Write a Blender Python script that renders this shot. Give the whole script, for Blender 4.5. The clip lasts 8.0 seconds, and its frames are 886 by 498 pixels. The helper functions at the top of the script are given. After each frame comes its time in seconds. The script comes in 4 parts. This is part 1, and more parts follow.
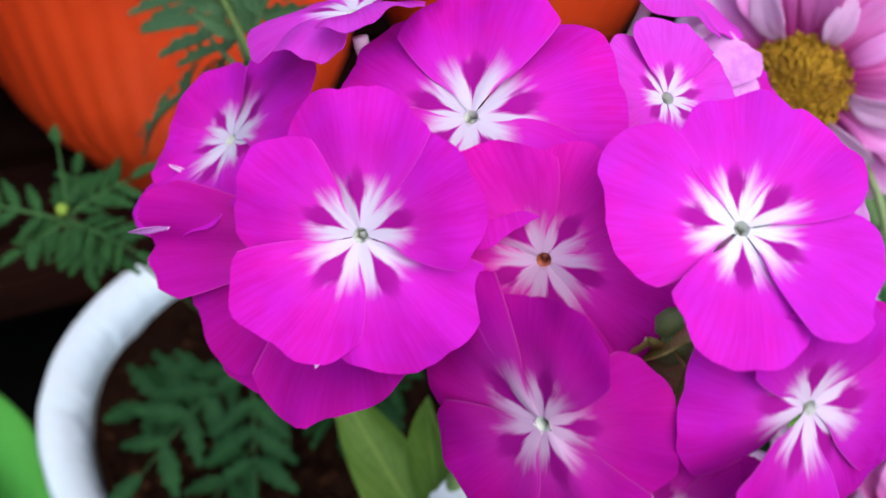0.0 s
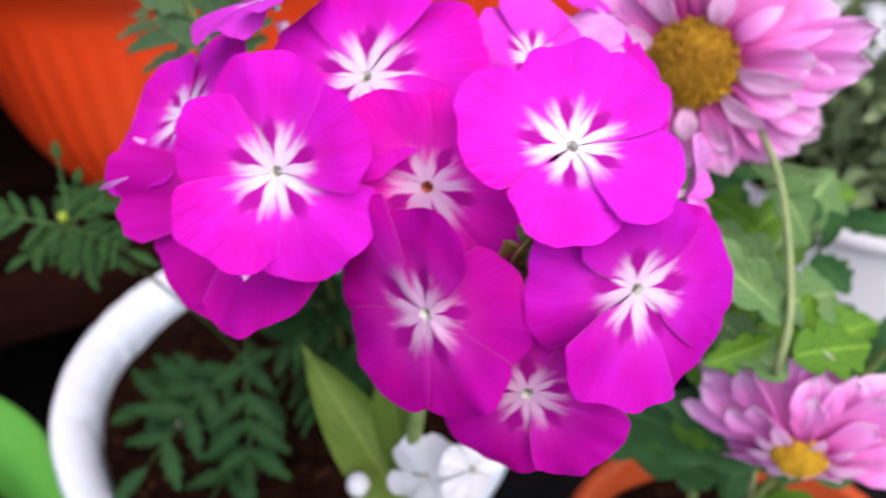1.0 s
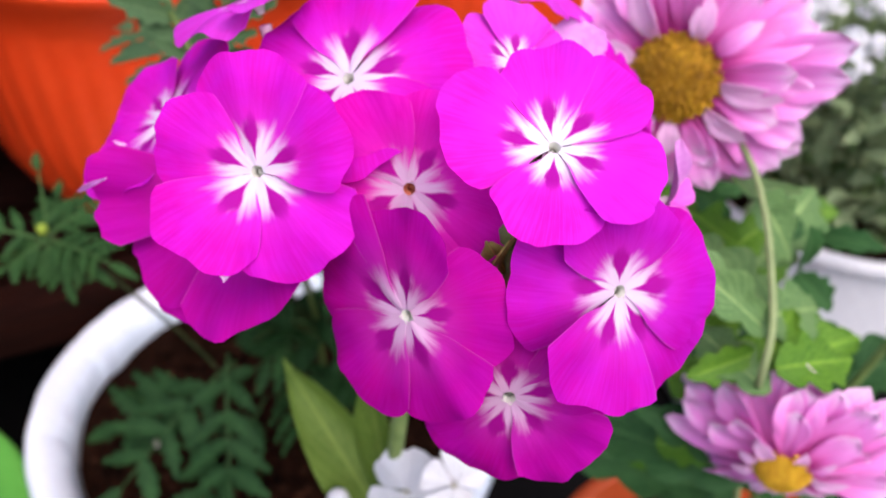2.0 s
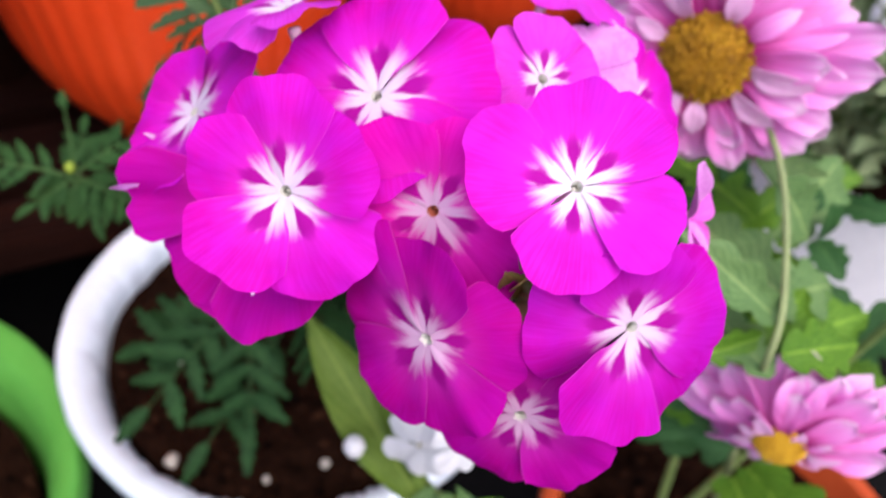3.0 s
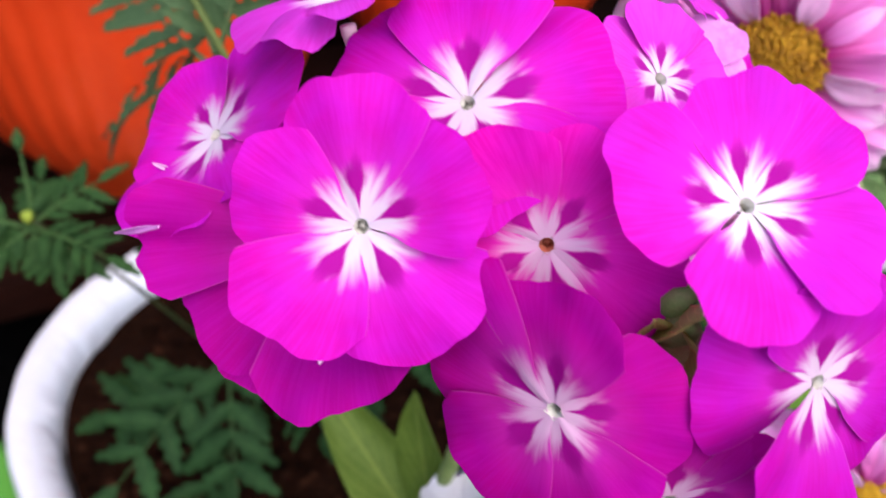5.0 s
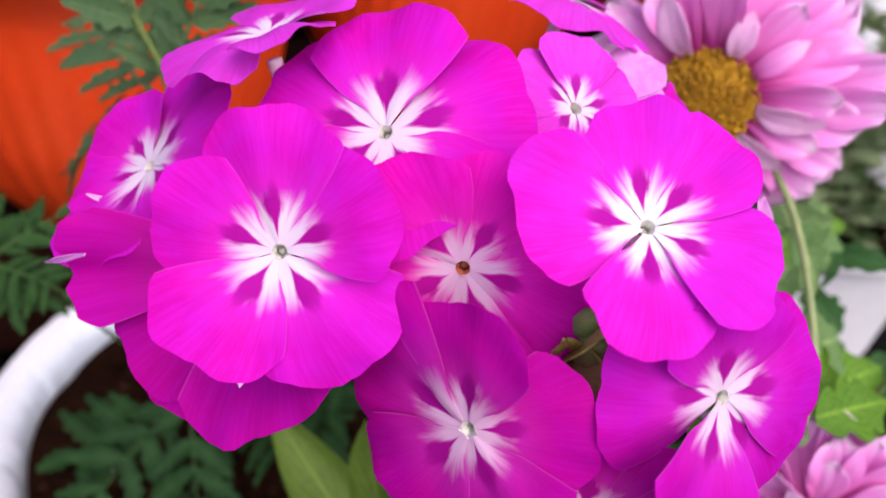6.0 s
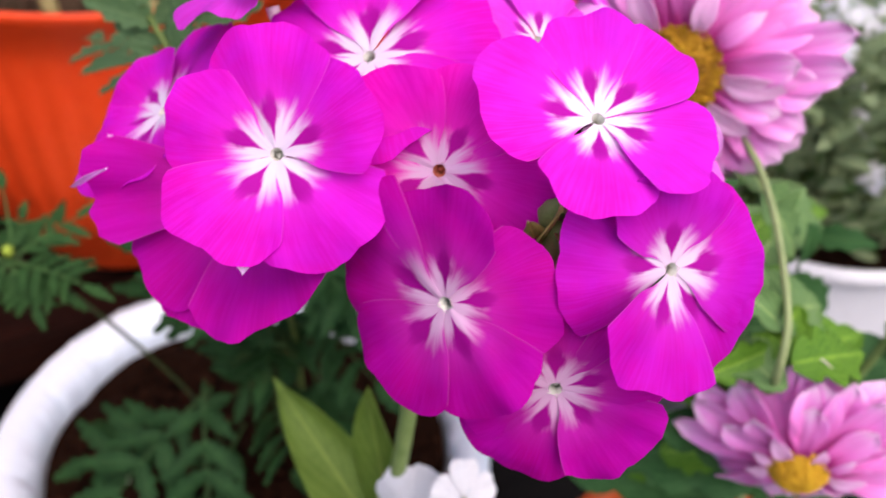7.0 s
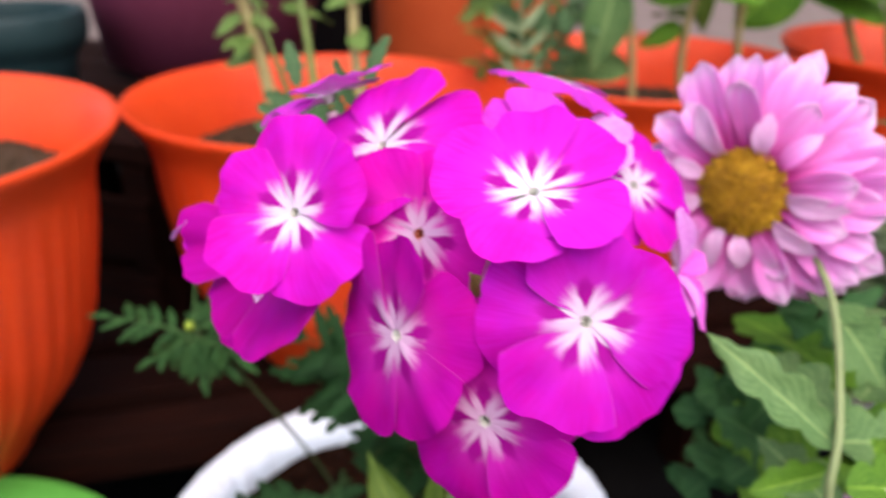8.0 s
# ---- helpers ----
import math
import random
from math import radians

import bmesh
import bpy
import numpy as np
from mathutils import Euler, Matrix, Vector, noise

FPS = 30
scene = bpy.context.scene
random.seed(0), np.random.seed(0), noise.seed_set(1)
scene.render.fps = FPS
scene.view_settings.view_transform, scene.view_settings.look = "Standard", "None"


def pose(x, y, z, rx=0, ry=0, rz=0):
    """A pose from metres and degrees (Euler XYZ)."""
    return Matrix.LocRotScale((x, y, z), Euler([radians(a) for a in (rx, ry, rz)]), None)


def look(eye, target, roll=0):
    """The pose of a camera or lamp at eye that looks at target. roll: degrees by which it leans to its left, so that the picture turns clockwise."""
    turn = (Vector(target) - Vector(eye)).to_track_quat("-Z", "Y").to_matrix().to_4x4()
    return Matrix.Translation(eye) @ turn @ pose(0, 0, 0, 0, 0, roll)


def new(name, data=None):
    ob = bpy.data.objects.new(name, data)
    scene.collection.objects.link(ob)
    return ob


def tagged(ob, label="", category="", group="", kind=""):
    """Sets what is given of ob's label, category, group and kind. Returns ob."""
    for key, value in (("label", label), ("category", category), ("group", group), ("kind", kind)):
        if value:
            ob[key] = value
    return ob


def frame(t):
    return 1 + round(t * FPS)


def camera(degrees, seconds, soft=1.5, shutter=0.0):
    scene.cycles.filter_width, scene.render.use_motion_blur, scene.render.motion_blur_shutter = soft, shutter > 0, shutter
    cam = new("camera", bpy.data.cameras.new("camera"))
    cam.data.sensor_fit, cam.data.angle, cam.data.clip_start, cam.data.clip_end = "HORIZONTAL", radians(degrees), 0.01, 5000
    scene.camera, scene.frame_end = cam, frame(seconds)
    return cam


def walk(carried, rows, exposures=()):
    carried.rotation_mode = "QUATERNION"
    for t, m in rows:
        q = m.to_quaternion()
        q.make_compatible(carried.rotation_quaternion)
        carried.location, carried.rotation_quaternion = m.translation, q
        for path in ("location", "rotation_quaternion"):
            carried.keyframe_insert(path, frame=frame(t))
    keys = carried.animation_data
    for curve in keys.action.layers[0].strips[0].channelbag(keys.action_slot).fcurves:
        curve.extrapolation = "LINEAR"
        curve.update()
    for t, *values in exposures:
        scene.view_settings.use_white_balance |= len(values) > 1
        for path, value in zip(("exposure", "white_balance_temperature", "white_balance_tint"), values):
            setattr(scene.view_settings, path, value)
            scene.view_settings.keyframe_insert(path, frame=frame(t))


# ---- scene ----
cam = camera(57.0, 8.0, shutter=0.5)
PATH = [
    (0, (0.00416, -0.00876, 0.49327), (-0.0704, 1.4898, -0.8291), 7.85),
    (0.5, (0.00691, -0.02425, 0.49702), (-0.0964, 1.4988, -0.7951), 5.97),
    (1, (0.02622, -0.03627, 0.49813), (-0.1051, 1.5144, -0.7581), 4.11),
    (1.5, (0.03128, -0.03621, 0.49253), (-0.0769, 1.5803, -0.6802), 3.94),
    (1.7, (0.0281, -0.03898, 0.48948), (-0.0626, 1.585, -0.6743), 4.70),
    (2.8, (0.02586, -0.02869, 0.51767), (-0.097, 1.3924, -0.8843), 6.73),
    (3, (0.02348, -0.02724, 0.51338), (-0.0812, 1.3906, -0.8933), 7.06),
    (3.5, (0.02028, -0.03344, 0.50848), (-0.1368, 1.3995, -0.8779), 5.42),
    (4, (0.00738, -0.02956, 0.50452), (-0.1145, 1.4462, -0.8398), 6.18),
    (4.5, (0.00368, -0.00818, 0.50431), (-0.008, 1.4852, -0.826), 6.99),
    (4.7, (-0.00283, -0.00816, 0.49595), (0.0053, 1.4902, -0.8288), 7.88),
    (5.8, (0.00791, -0.01037, 0.48751), (0.0471, 1.5226, -0.7964), 7.85),
    (6, (0.00791, -0.01153, 0.49261), (0.0565, 1.5508, -0.7551), 8.16),
    (6.5, (0.00914, -0.03398, 0.49264), (0.0341, 1.5968, -0.665), 7.14),
    (7, (0.01531, -0.03615, 0.48275), (0.0159, 1.612, -0.6502), 5.70),
    (7.5, (0.03567, -0.04224, 0.4866), (-0.4075, 1.6514, -0.4805), 3.12),
    (8, (0.06569, -0.0567, 0.48198), (-0.5561, 1.6567, -0.3412), 0.50),
]
walk(cam, [(t, look(eye, target, roll)) for t, eye, target, roll in PATH], [(0, 0.77, 5950, 0), (1.2, 1.03, 6550, 16), (4.5, 1.00, 6500, 18), (6.5, 0.92, 6800, 20), (7.3, 1.04, 6750, 18), (8, 1.10, 6750, 15)])

# ---- focus: a small phone lens focused on the phlox head ----
cam.data.dof.use_dof = True
cam.data.dof.focus_distance = 0.112
cam.data.dof.aperture_fstop = 19.0

# ---- sky and sun: bright overcast ----
world = bpy.data.worlds.new("sky")
scene.world = world
world.use_nodes = True
wn = world.node_tree
sky = wn.nodes.new("ShaderNodeTexSky")
sky.sky_type = "NISHITA"
sky.sun_disc = False
sky.sun_elevation = radians(58)
sky.sun_rotation = radians(146)
sky.air_density = 1.0
sky.dust_density = 3.0
wn.links.new(sky.outputs["Color"], wn.nodes["Background"].inputs["Color"])
wn.nodes["Background"].inputs["Strength"].default_value = 0.15
sun = new("sun", bpy.data.lights.new("sun", "SUN"))
sun.data.energy = 1.4
sun.data.angle = radians(80)
sun.data.color = (1.0, 0.96, 0.9)
sun.matrix_world = look((0.40, -0.60, 1.25), (0, 0.1, 0.05))


# ---- material helpers ----
def material(name):
    m = bpy.data.materials.new(name)
    m.use_nodes = True
    return m, m.node_tree, m.node_tree.nodes["Principled BSDF"]


def noise_tex(t, scale, detail=4.0, rough=0.6, coord="Object", stretch=None):
    tc = t.nodes.new("ShaderNodeTexCoord")
    n = t.nodes.new("ShaderNodeTexNoise")
    n.inputs["Scale"].default_value = scale
    n.inputs["Detail"].default_value = detail
    n.inputs["Roughness"].default_value = rough
    if stretch:
        mp = t.nodes.new("ShaderNodeMapping")
        mp.inputs["Scale"].default_value = stretch
        t.links.new(tc.outputs[coord], mp.inputs["Vector"])
        t.links.new(mp.outputs["Vector"], n.inputs["Vector"])
    else:
        t.links.new(tc.outputs[coord], n.inputs["Vector"])
    return n.outputs["Fac"]


def ramp(t, fac, stops):
    r = t.nodes.new("ShaderNodeValToRGB")
    while len(r.color_ramp.elements) < len(stops):
        r.color_ramp.elements.new(0.5)
    for e, (p, c) in zip(r.color_ramp.elements, stops):
        e.position = p
        e.color = (*c, 1)
    t.links.new(fac, r.inputs["Fac"])
    return r.outputs["Color"]


def mixc(t, fac, a, b, mode="MIX"):
    m = t.nodes.new("ShaderNodeMix")
    m.data_type = "RGBA"
    m.blend_type = mode
    for sock, v in ((m.inputs[0], fac), (m.inputs[6], a), (m.inputs[7], b)):
        if isinstance(v, (int, float)):
            sock.default_value = v
        elif isinstance(v, tuple):
            sock.default_value = (*v, 1)
        else:
            t.links.new(v, sock)
    return m.outputs[2]


def calc(t, op, a, b=0.0, c=0.0):
    m = t.nodes.new("ShaderNodeMath")
    m.operation = op
    for sock, v in zip(m.inputs, (a, b, c)):
        if isinstance(v, (int, float)):
            sock.default_value = v
        else:
            t.links.new(v, sock)
    return m.outputs[0]


def fade(t, value, lo, hi):
    """0 at lo, 1 at hi, smooth between; lo may be the larger."""
    m = t.nodes.new("ShaderNodeMapRange")
    m.interpolation_type = "SMOOTHSTEP"
    if isinstance(lo, (int, float)) and isinstance(hi, (int, float)) and lo > hi:
        m.inputs["From Min"].default_value, m.inputs["From Max"].default_value = hi, lo
        m.inputs["To Min"].default_value, m.inputs["To Max"].default_value = 1.0, 0.0
    else:
        for key, v in (("From Min", lo), ("From Max", hi)):
            if isinstance(v, (int, float)):
                m.inputs[key].default_value = v
            else:
                t.links.new(v, m.inputs[key])
    t.links.new(value, m.inputs["Value"])
    return m.outputs["Result"]


def bump(t, b, height, strength, distance):
    n = t.nodes.new("ShaderNodeBump")
    n.inputs["Strength"].default_value = strength
    n.inputs["Distance"].default_value = distance
    t.links.new(height, n.inputs["Height"])
    t.links.new(n.outputs["Normal"], b.inputs["Normal"])


def translucent(t, b, color, share):
    out = t.nodes["Material Output"]
    tr = t.nodes.new("ShaderNodeBsdfTranslucent")
    mx = t.nodes.new("ShaderNodeMixShader")
    mx.inputs["Fac"].default_value = share
    if isinstance(color, tuple):
        tr.inputs["Color"].default_value = (*color, 1)
    else:
        t.links.new(color, tr.inputs["Color"])
    t.links.new(b.outputs[0], mx.inputs[1])
    t.links.new(tr.outputs[0], mx.inputs[2])
    t.links.new(mx.outputs[0], out.inputs["Surface"])


def uv_split(t):
    u = t.nodes.new("ShaderNodeUVMap")
    s = t.nodes.new("ShaderNodeSeparateXYZ")
    t.links.new(u.outputs["UV"], s.inputs["Vector"])
    return s.outputs["X"], s.outputs["Y"]


def plain(name, lo, hi, scale, rough=0.6, bump_s=0.2, bump_d=0.0005, fine=None, coord="Object", gloss=0.2):
    """Two-scale mottled surface between the colours lo and hi."""
    m, t, b = material(name)
    big = noise_tex(t, scale, 5, coord=coord)
    small = noise_tex(t, fine or scale * 9, 3, coord=coord)
    f = calc(t, "MULTIPLY_ADD", small, 0.4, calc(t, "MULTIPLY", big, 0.6))
    col = ramp(t, f, ((0.3, lo), (0.7, hi)))
    t.links.new(col, b.inputs["Base Color"])
    b.inputs["Roughness"].default_value = rough
    b.inputs["Specular IOR Level"].default_value = gloss
    if bump_s:
        bump(t, b, small, bump_s, bump_d)
    return m


# ---- petals and leaves ----
def phlox_petal_material(name, eye, body_a, body_b, spread=0.10):
    m, t, b = material(name)
    u, v = uv_split(t)
    a = calc(t, "ABSOLUTE", calc(t, "MULTIPLY_ADD", v, 2.0, -1.0))
    info = t.nodes.new("ShaderNodeObjectInfo")
    comb = t.nodes.new("ShaderNodeCombineXYZ")
    t.links.new(calc(t, "MULTIPLY", v, 10.0), comb.inputs["X"])
    t.links.new(calc(t, "MULTIPLY", u, 2.2), comb.inputs["Y"])
    t.links.new(calc(t, "MULTIPLY", info.outputs["Random"], 40.0), comb.inputs["Z"])
    st = t.nodes.new("ShaderNodeTexNoise")
    st.inputs["Scale"].default_value = 1.0
    st.inputs["Detail"].default_value = 3.0
    t.links.new(comb.outputs["Vector"], st.inputs["Vector"])
    streak = st.outputs["Fac"]
    # two soft white fingers on each petal, parted by a dark spindle along the middle and a slit at the seam
    reach = calc(t, "MULTIPLY_ADD", streak, 0.34, spread)
    reach = calc(t, "MULTIPLY_ADD", calc(t, "SINE", calc(t, "MULTIPLY", a, 3.0)), 0.08, reach)
    white = fade(t, calc(t, "SUBTRACT", u, reach), 0.17, -0.10)
    opening = calc(t, "MINIMUM", calc(t, "MULTIPLY_ADD", u, 1.75, -0.21), calc(t, "MULTIPLY_ADD", u, -2.0, 0.98))
    opening = calc(t, "MINIMUM", opening, 0.30)
    wedge = calc(t, "MULTIPLY_ADD", calc(t, "SUBTRACT", streak, 0.5), 0.35, calc(t, "SUBTRACT", a, opening))
    wedge = calc(t, "MULTIPLY", fade(t, wedge, 0.12, -0.06), fade(t, u, 0.56, 0.36))
    slit = calc(t, "MULTIPLY", fade(t, a, 0.86, 0.98), fade(t, u, 0.15, 0.24))
    white = calc(t, "MULTIPLY", white, calc(t, "SUBTRACT", 1.0, calc(t, "MAXIMUM", wedge, calc(t, "MULTIPLY", slit, 0.85))))
    big = noise_tex(t, 90, 3)
    comb2 = t.nodes.new("ShaderNodeCombineXYZ")
    t.links.new(calc(t, "MULTIPLY", v, 70.0), comb2.inputs["X"])
    t.links.new(calc(t, "MULTIPLY", u, 3.0), comb2.inputs["Y"])
    fine_n = t.nodes.new("ShaderNodeTexNoise")
    fine_n.inputs["Scale"].default_value = 1.0
    fine_n.inputs["Detail"].default_value = 2.0
    t.links.new(comb2.outputs["Vector"], fine_n.inputs["Vector"])
    fine = fine_n.outputs["Fac"]
    body = mixc(t, fade(t, big, 0.3, 0.7), body_a, body_b)
    body = mixc(t, calc(t, "MULTIPLY", fade(t, streak, 0.60, 0.34), 0.38), body, (body_a[0] * 0.80, body_a[1] * 0.5, body_a[2] * 0.85))
    body = mixc(t, calc(t, "MULTIPLY", fade(t, fine, 0.42, 0.62), 0.42), body, (min(1.0, body_b[0] * 1.1), body_b[1] * 1.2 + 0.004, min(1.0, body_b[2] * 1.1)))
    # lighter pink round the eye, partly its overexposed glow painted in
    eye_glow = calc(t, "MULTIPLY", fade(t, u, 0.75, 0.30), 0.45)
    body = mixc(t, eye_glow, body, (min(1.0, body_a[0] * 1.15), 0.045, min(1.0, body_b[2] * 1.12)))
    body = mixc(t, calc(t, "MULTIPLY", wedge, 0.70), body, (0.34, 0.001, 0.24))
    # pale line at the sides: light caught on petal edges, painted in
    rim = calc(t, "MULTIPLY", fade(t, a, 0.975, 1.0), 0.12)
    body = mixc(t, rim, body, (0.86, 0.36, 0.80))
    col = mixc(t, white, body, eye)
    t.links.new(col, b.inputs["Base Color"])
    b.inputs["Roughness"].default_value = 0.62
    b.inputs["Specular IOR Level"].default_value = 0.06
    bump(t, b, calc(t, "ADD", calc(t, "MULTIPLY", streak, 0.7), noise_tex(t, 900, 2)), 0.25, 0.00025)
    translucent(t, b, col, 0.46)
    return m


MAGENTA = phlox_petal_material("magenta phlox petal", (0.76, 0.69, 0.78), (0.68, 0.006, 0.43), (0.62, 0.012, 0.58), 0.06)
MAGENTA_PALE = phlox_petal_material("pale magenta phlox petal", (0.80, 0.74, 0.82), (0.72, 0.040, 0.58), (0.66, 0.070, 0.66), 0.06)
# Shaded copy for the lower flower that gets less sky light
MAGENTA_SHADED = phlox_petal_material("shaded purple magenta phlox petal", (0.74, 0.62, 0.74), (0.56, 0.004, 0.38), (0.51, 0.009, 0.50), 0.05)
# Older, pinker eye; the body is also darkened for shade on low flowers
MAGENTA_OLD_SHADED = phlox_petal_material("old and shaded magenta phlox petal", (0.72, 0.48, 0.66), (0.54, 0.003, 0.31), (0.50, 0.004, 0.39), 0.03)
# Body lightened to offset the shade of its neighbours
MAGENTA_WARM_LIFTED = phlox_petal_material("lightened warm magenta phlox petal", (0.76, 0.54, 0.72), (0.76, 0.006, 0.44), (0.72, 0.012, 0.54), 0.04)
# Lit copy: bright light from above put into one flower's colour
MAGENTA_LIT = phlox_petal_material("lit violet magenta phlox petal", (0.84, 0.80, 0.86), (0.72, 0.010, 0.50), (0.64, 0.022, 0.64), 0.07)


def sheer(name, lo, hi, share):
    m, t, b = material(name)
    f = calc(t, "MULTIPLY_ADD", noise_tex(t, 900, 3), 0.4, calc(t, "MULTIPLY", noise_tex(t, 140, 4), 0.6))
    col = ramp(t, f, ((0.3, lo), (0.7, hi)))
    t.links.new(col, b.inputs["Base Color"])
    b.inputs["Roughness"].default_value = 0.65
    b.inputs["Specular IOR Level"].default_value = 0.06
    bump(t, b, noise_tex(t, 600, 3, stretch=(1, 1, 1)), 0.2, 0.0002)
    translucent(t, b, col, share)
    return m


PETAL_BACK = sheer("pale lilac petal underside", (0.86, 0.50, 0.84), (0.93, 0.70, 0.91), 0.25)
MAGENTA_BACK = sheer("pink magenta petal back", (0.66, 0.07, 0.52), (0.76, 0.20, 0.68), 0.3)
LILAC = sheer("faded lilac petal", (0.62, 0.17, 0.60), (0.80, 0.38, 0.78), 0.25)
WHITE_PETAL = sheer("white petal", (0.62, 0.62, 0.65), (0.76, 0.76, 0.79), 0.3)
THROAT = plain("greenish flower throat", (0.50, 0.50, 0.44), (0.66, 0.64, 0.58), 900, 0.7)
THROAT_RED = plain("reddish flower throat", (0.40, 0.08, 0.05), (0.58, 0.20, 0.12), 900, 0.7)
TUBE = plain("pale pink corolla tube", (0.70, 0.42, 0.55), (0.80, 0.60, 0.66), 300, 0.6)


def mum_petal_material():
    m, t, b = material("pink chrysanthemum petal")
    u, v = uv_split(t)
    info = t.nodes.new("ShaderNodeObjectInfo")
    comb = t.nodes.new("ShaderNodeCombineXYZ")
    t.links.new(calc(t, "MULTIPLY", v, 9.0), comb.inputs["X"])
    t.links.new(calc(t, "MULTIPLY", u, 1.0), comb.inputs["Y"])
    t.links.new(calc(t, "MULTIPLY", info.outputs["Random"], 30.0), comb.inputs["Z"])
    st = t.nodes.new("ShaderNodeTexNoise")
    st.inputs["Scale"].default_value = 1.0
    st.inputs["Detail"].default_value = 3.0
    t.links.new(comb.outputs["Vector"], st.inputs["Vector"])
    col = ramp(t, calc(t, "MULTIPLY_ADD", calc(t, "SUBTRACT", st.outputs["Fac"], 0.5), 0.55, u),
               ((0.05, (0.56, 0.04, 0.30)), (0.34, (0.88, 0.25, 0.68)), (0.76, (0.93, 0.40, 0.83)), (1.0, (0.97, 0.74, 0.95))))
    t.links.new(col, b.inputs["Base Color"])
    b.inputs["Roughness"].default_value = 0.6
    b.inputs["Specular IOR Level"].default_value = 0.06
    bump(t, b, st.outputs["Fac"], 0.3, 0.0004)
    translucent(t, b, col, 0.48)
    return m


MUM = mum_petal_material()
MUM_PALE = sheer("pale pink petal underside", (0.84, 0.46, 0.76), (0.93, 0.66, 0.88), 0.42)


def disc_material(name, lo, mid, hi):
    m, t, b = material(name)
    geo = t.nodes.new("ShaderNodeNewGeometry")
    f = calc(t, "MULTIPLY_ADD", noise_tex(t, 160, 3), 0.75, calc(t, "MULTIPLY", geo.outputs["Random Per Island"], 0.25))
    t.links.new(ramp(t, f, ((0.25, lo), (0.55, mid), (0.85, hi))), b.inputs["Base Color"])
    b.inputs["Roughness"].default_value = 0.75
    bump(t, b, noise_tex(t, 1500, 3), 0.5, 0.0004)
    return m


DISC = disc_material("olive yellow disc floret", (0.22, 0.095, 0.002), (0.43, 0.215, 0.003), (0.68, 0.42, 0.02))
DISC_BRIGHT = disc_material("golden yellow disc floret", (0.42, 0.20, 0.005), (0.66, 0.38, 0.01), (0.80, 0.55, 0.04))


def leaf_material(name, lo, hi, share=0.25, rough=0.5, vein=0.35, gloss=0.2):
    m, t, b = material(name)
    u, v = uv_split(t)
    a = calc(t, "ABSOLUTE", calc(t, "MULTIPLY_ADD", v, 2.0, -1.0))
    big = noise_tex(t, 60, 4)
    small = noise_tex(t, 700, 3)
    col = ramp(t, calc(t, "MULTIPLY_ADD", small, 0.35, calc(t, "MULTIPLY", big, 0.65)), ((0.3, lo), (0.72, hi)))
    wave = t.nodes.new("ShaderNodeTexWave")
    wave.inputs["Scale"].default_value = 1.0
    wave.inputs["Distortion"].default_value = 1.5
    comb = t.nodes.new("ShaderNodeCombineXYZ")
    t.links.new(calc(t, "MULTIPLY_ADD", a, -1.1, calc(t, "MULTIPLY", u, 2.6)), comb.inputs["X"])
    t.links.new(comb.outputs["Vector"], wave.inputs["Vector"])
    side = fade(t, wave.outputs["Fac"], 0.9, 1.0)
    mid = fade(t, a, 0.10, 0.02)
    line = calc(t, "MAXIMUM", mid, calc(t, "MULTIPLY", side, 0.5))
    col = mixc(t, calc(t, "MULTIPLY", line, vein), col, (hi[0] * 1.9 + 0.03, hi[1] * 1.6 + 0.03, hi[2] * 1.6 + 0.02))
    t.links.new(col, b.inputs["Base Color"])
    b.inputs["Roughness"].default_value = rough
    b.inputs["Specular IOR Level"].default_value = gloss
    bump(t, b, calc(t, "SUBTRACT", small, calc(t, "MULTIPLY", line, 1.2)), 0.4, 0.0005)
    translucent(t, b, col, share)
    return m


LEAF_PHLOX = leaf_material("yellow green phlox leaf", (0.068, 0.125, 0.013), (0.150, 0.235, 0.038))
LEAF_BRACT = leaf_material("crumpled yellow green bract", (0.32, 0.30, 0.07), (0.58, 0.52, 0.20), 0.4)
# Low leaves take a darker copy: the pot's deep shade is in their colour
LEAF_MARIGOLD_SHADED = leaf_material("shaded dark green marigold leaf", (0.003, 0.014, 0.005), (0.024, 0.075, 0.022), 0.10, gloss=0.06)
# Sprout leaves, also darkened somewhat for the shade around them
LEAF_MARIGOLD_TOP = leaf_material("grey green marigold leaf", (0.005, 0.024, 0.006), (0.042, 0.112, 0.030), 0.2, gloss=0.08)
LEAF_FROND = leaf_material("pale grey green marigold leaf", (0.035, 0.085, 0.035), (0.10, 0.18, 0.075), 0.2, gloss=0.1)
LEAF_MUM = leaf_material("fresh green chrysanthemum leaf", (0.030, 0.11, 0.008), (0.14, 0.30, 0.025), 0.28, vein=0.55)
LEAF_MUM_GREY = leaf_material("grey green chrysanthemum leaf", (0.05, 0.13, 0.04), (0.17, 0.29, 0.10), 0.22, vein=0.55)
LEAF_BACK = leaf_material("soft green leaf", (0.07, 0.15, 0.03), (0.20, 0.31, 0.08), 0.28)
STEM = plain("pale green stem", (0.12, 0.19, 0.05), (0.24, 0.32, 0.11), 200, 0.55)
STEM_PALE = plain("pale beige green stem", (0.17, 0.22, 0.09), (0.27, 0.32, 0.15), 200, 0.6)
# Darker copy of the leaf green: shade low in the plant put into colour
LEAF_MUM_SHADED = leaf_material("shaded deep green chrysanthemum leaf", (0.012, 0.055, 0.016), (0.055, 0.150, 0.045), 0.2, gloss=0.1)
LEAF_ALYSSUM = leaf_material("pale grey green alyssum leaf", (0.13, 0.20, 0.09), (0.32, 0.40, 0.22), 0.25)
STEM_DARK = plain("dark green stem", (0.05, 0.09, 0.02), (0.12, 0.16, 0.04), 200, 0.55)
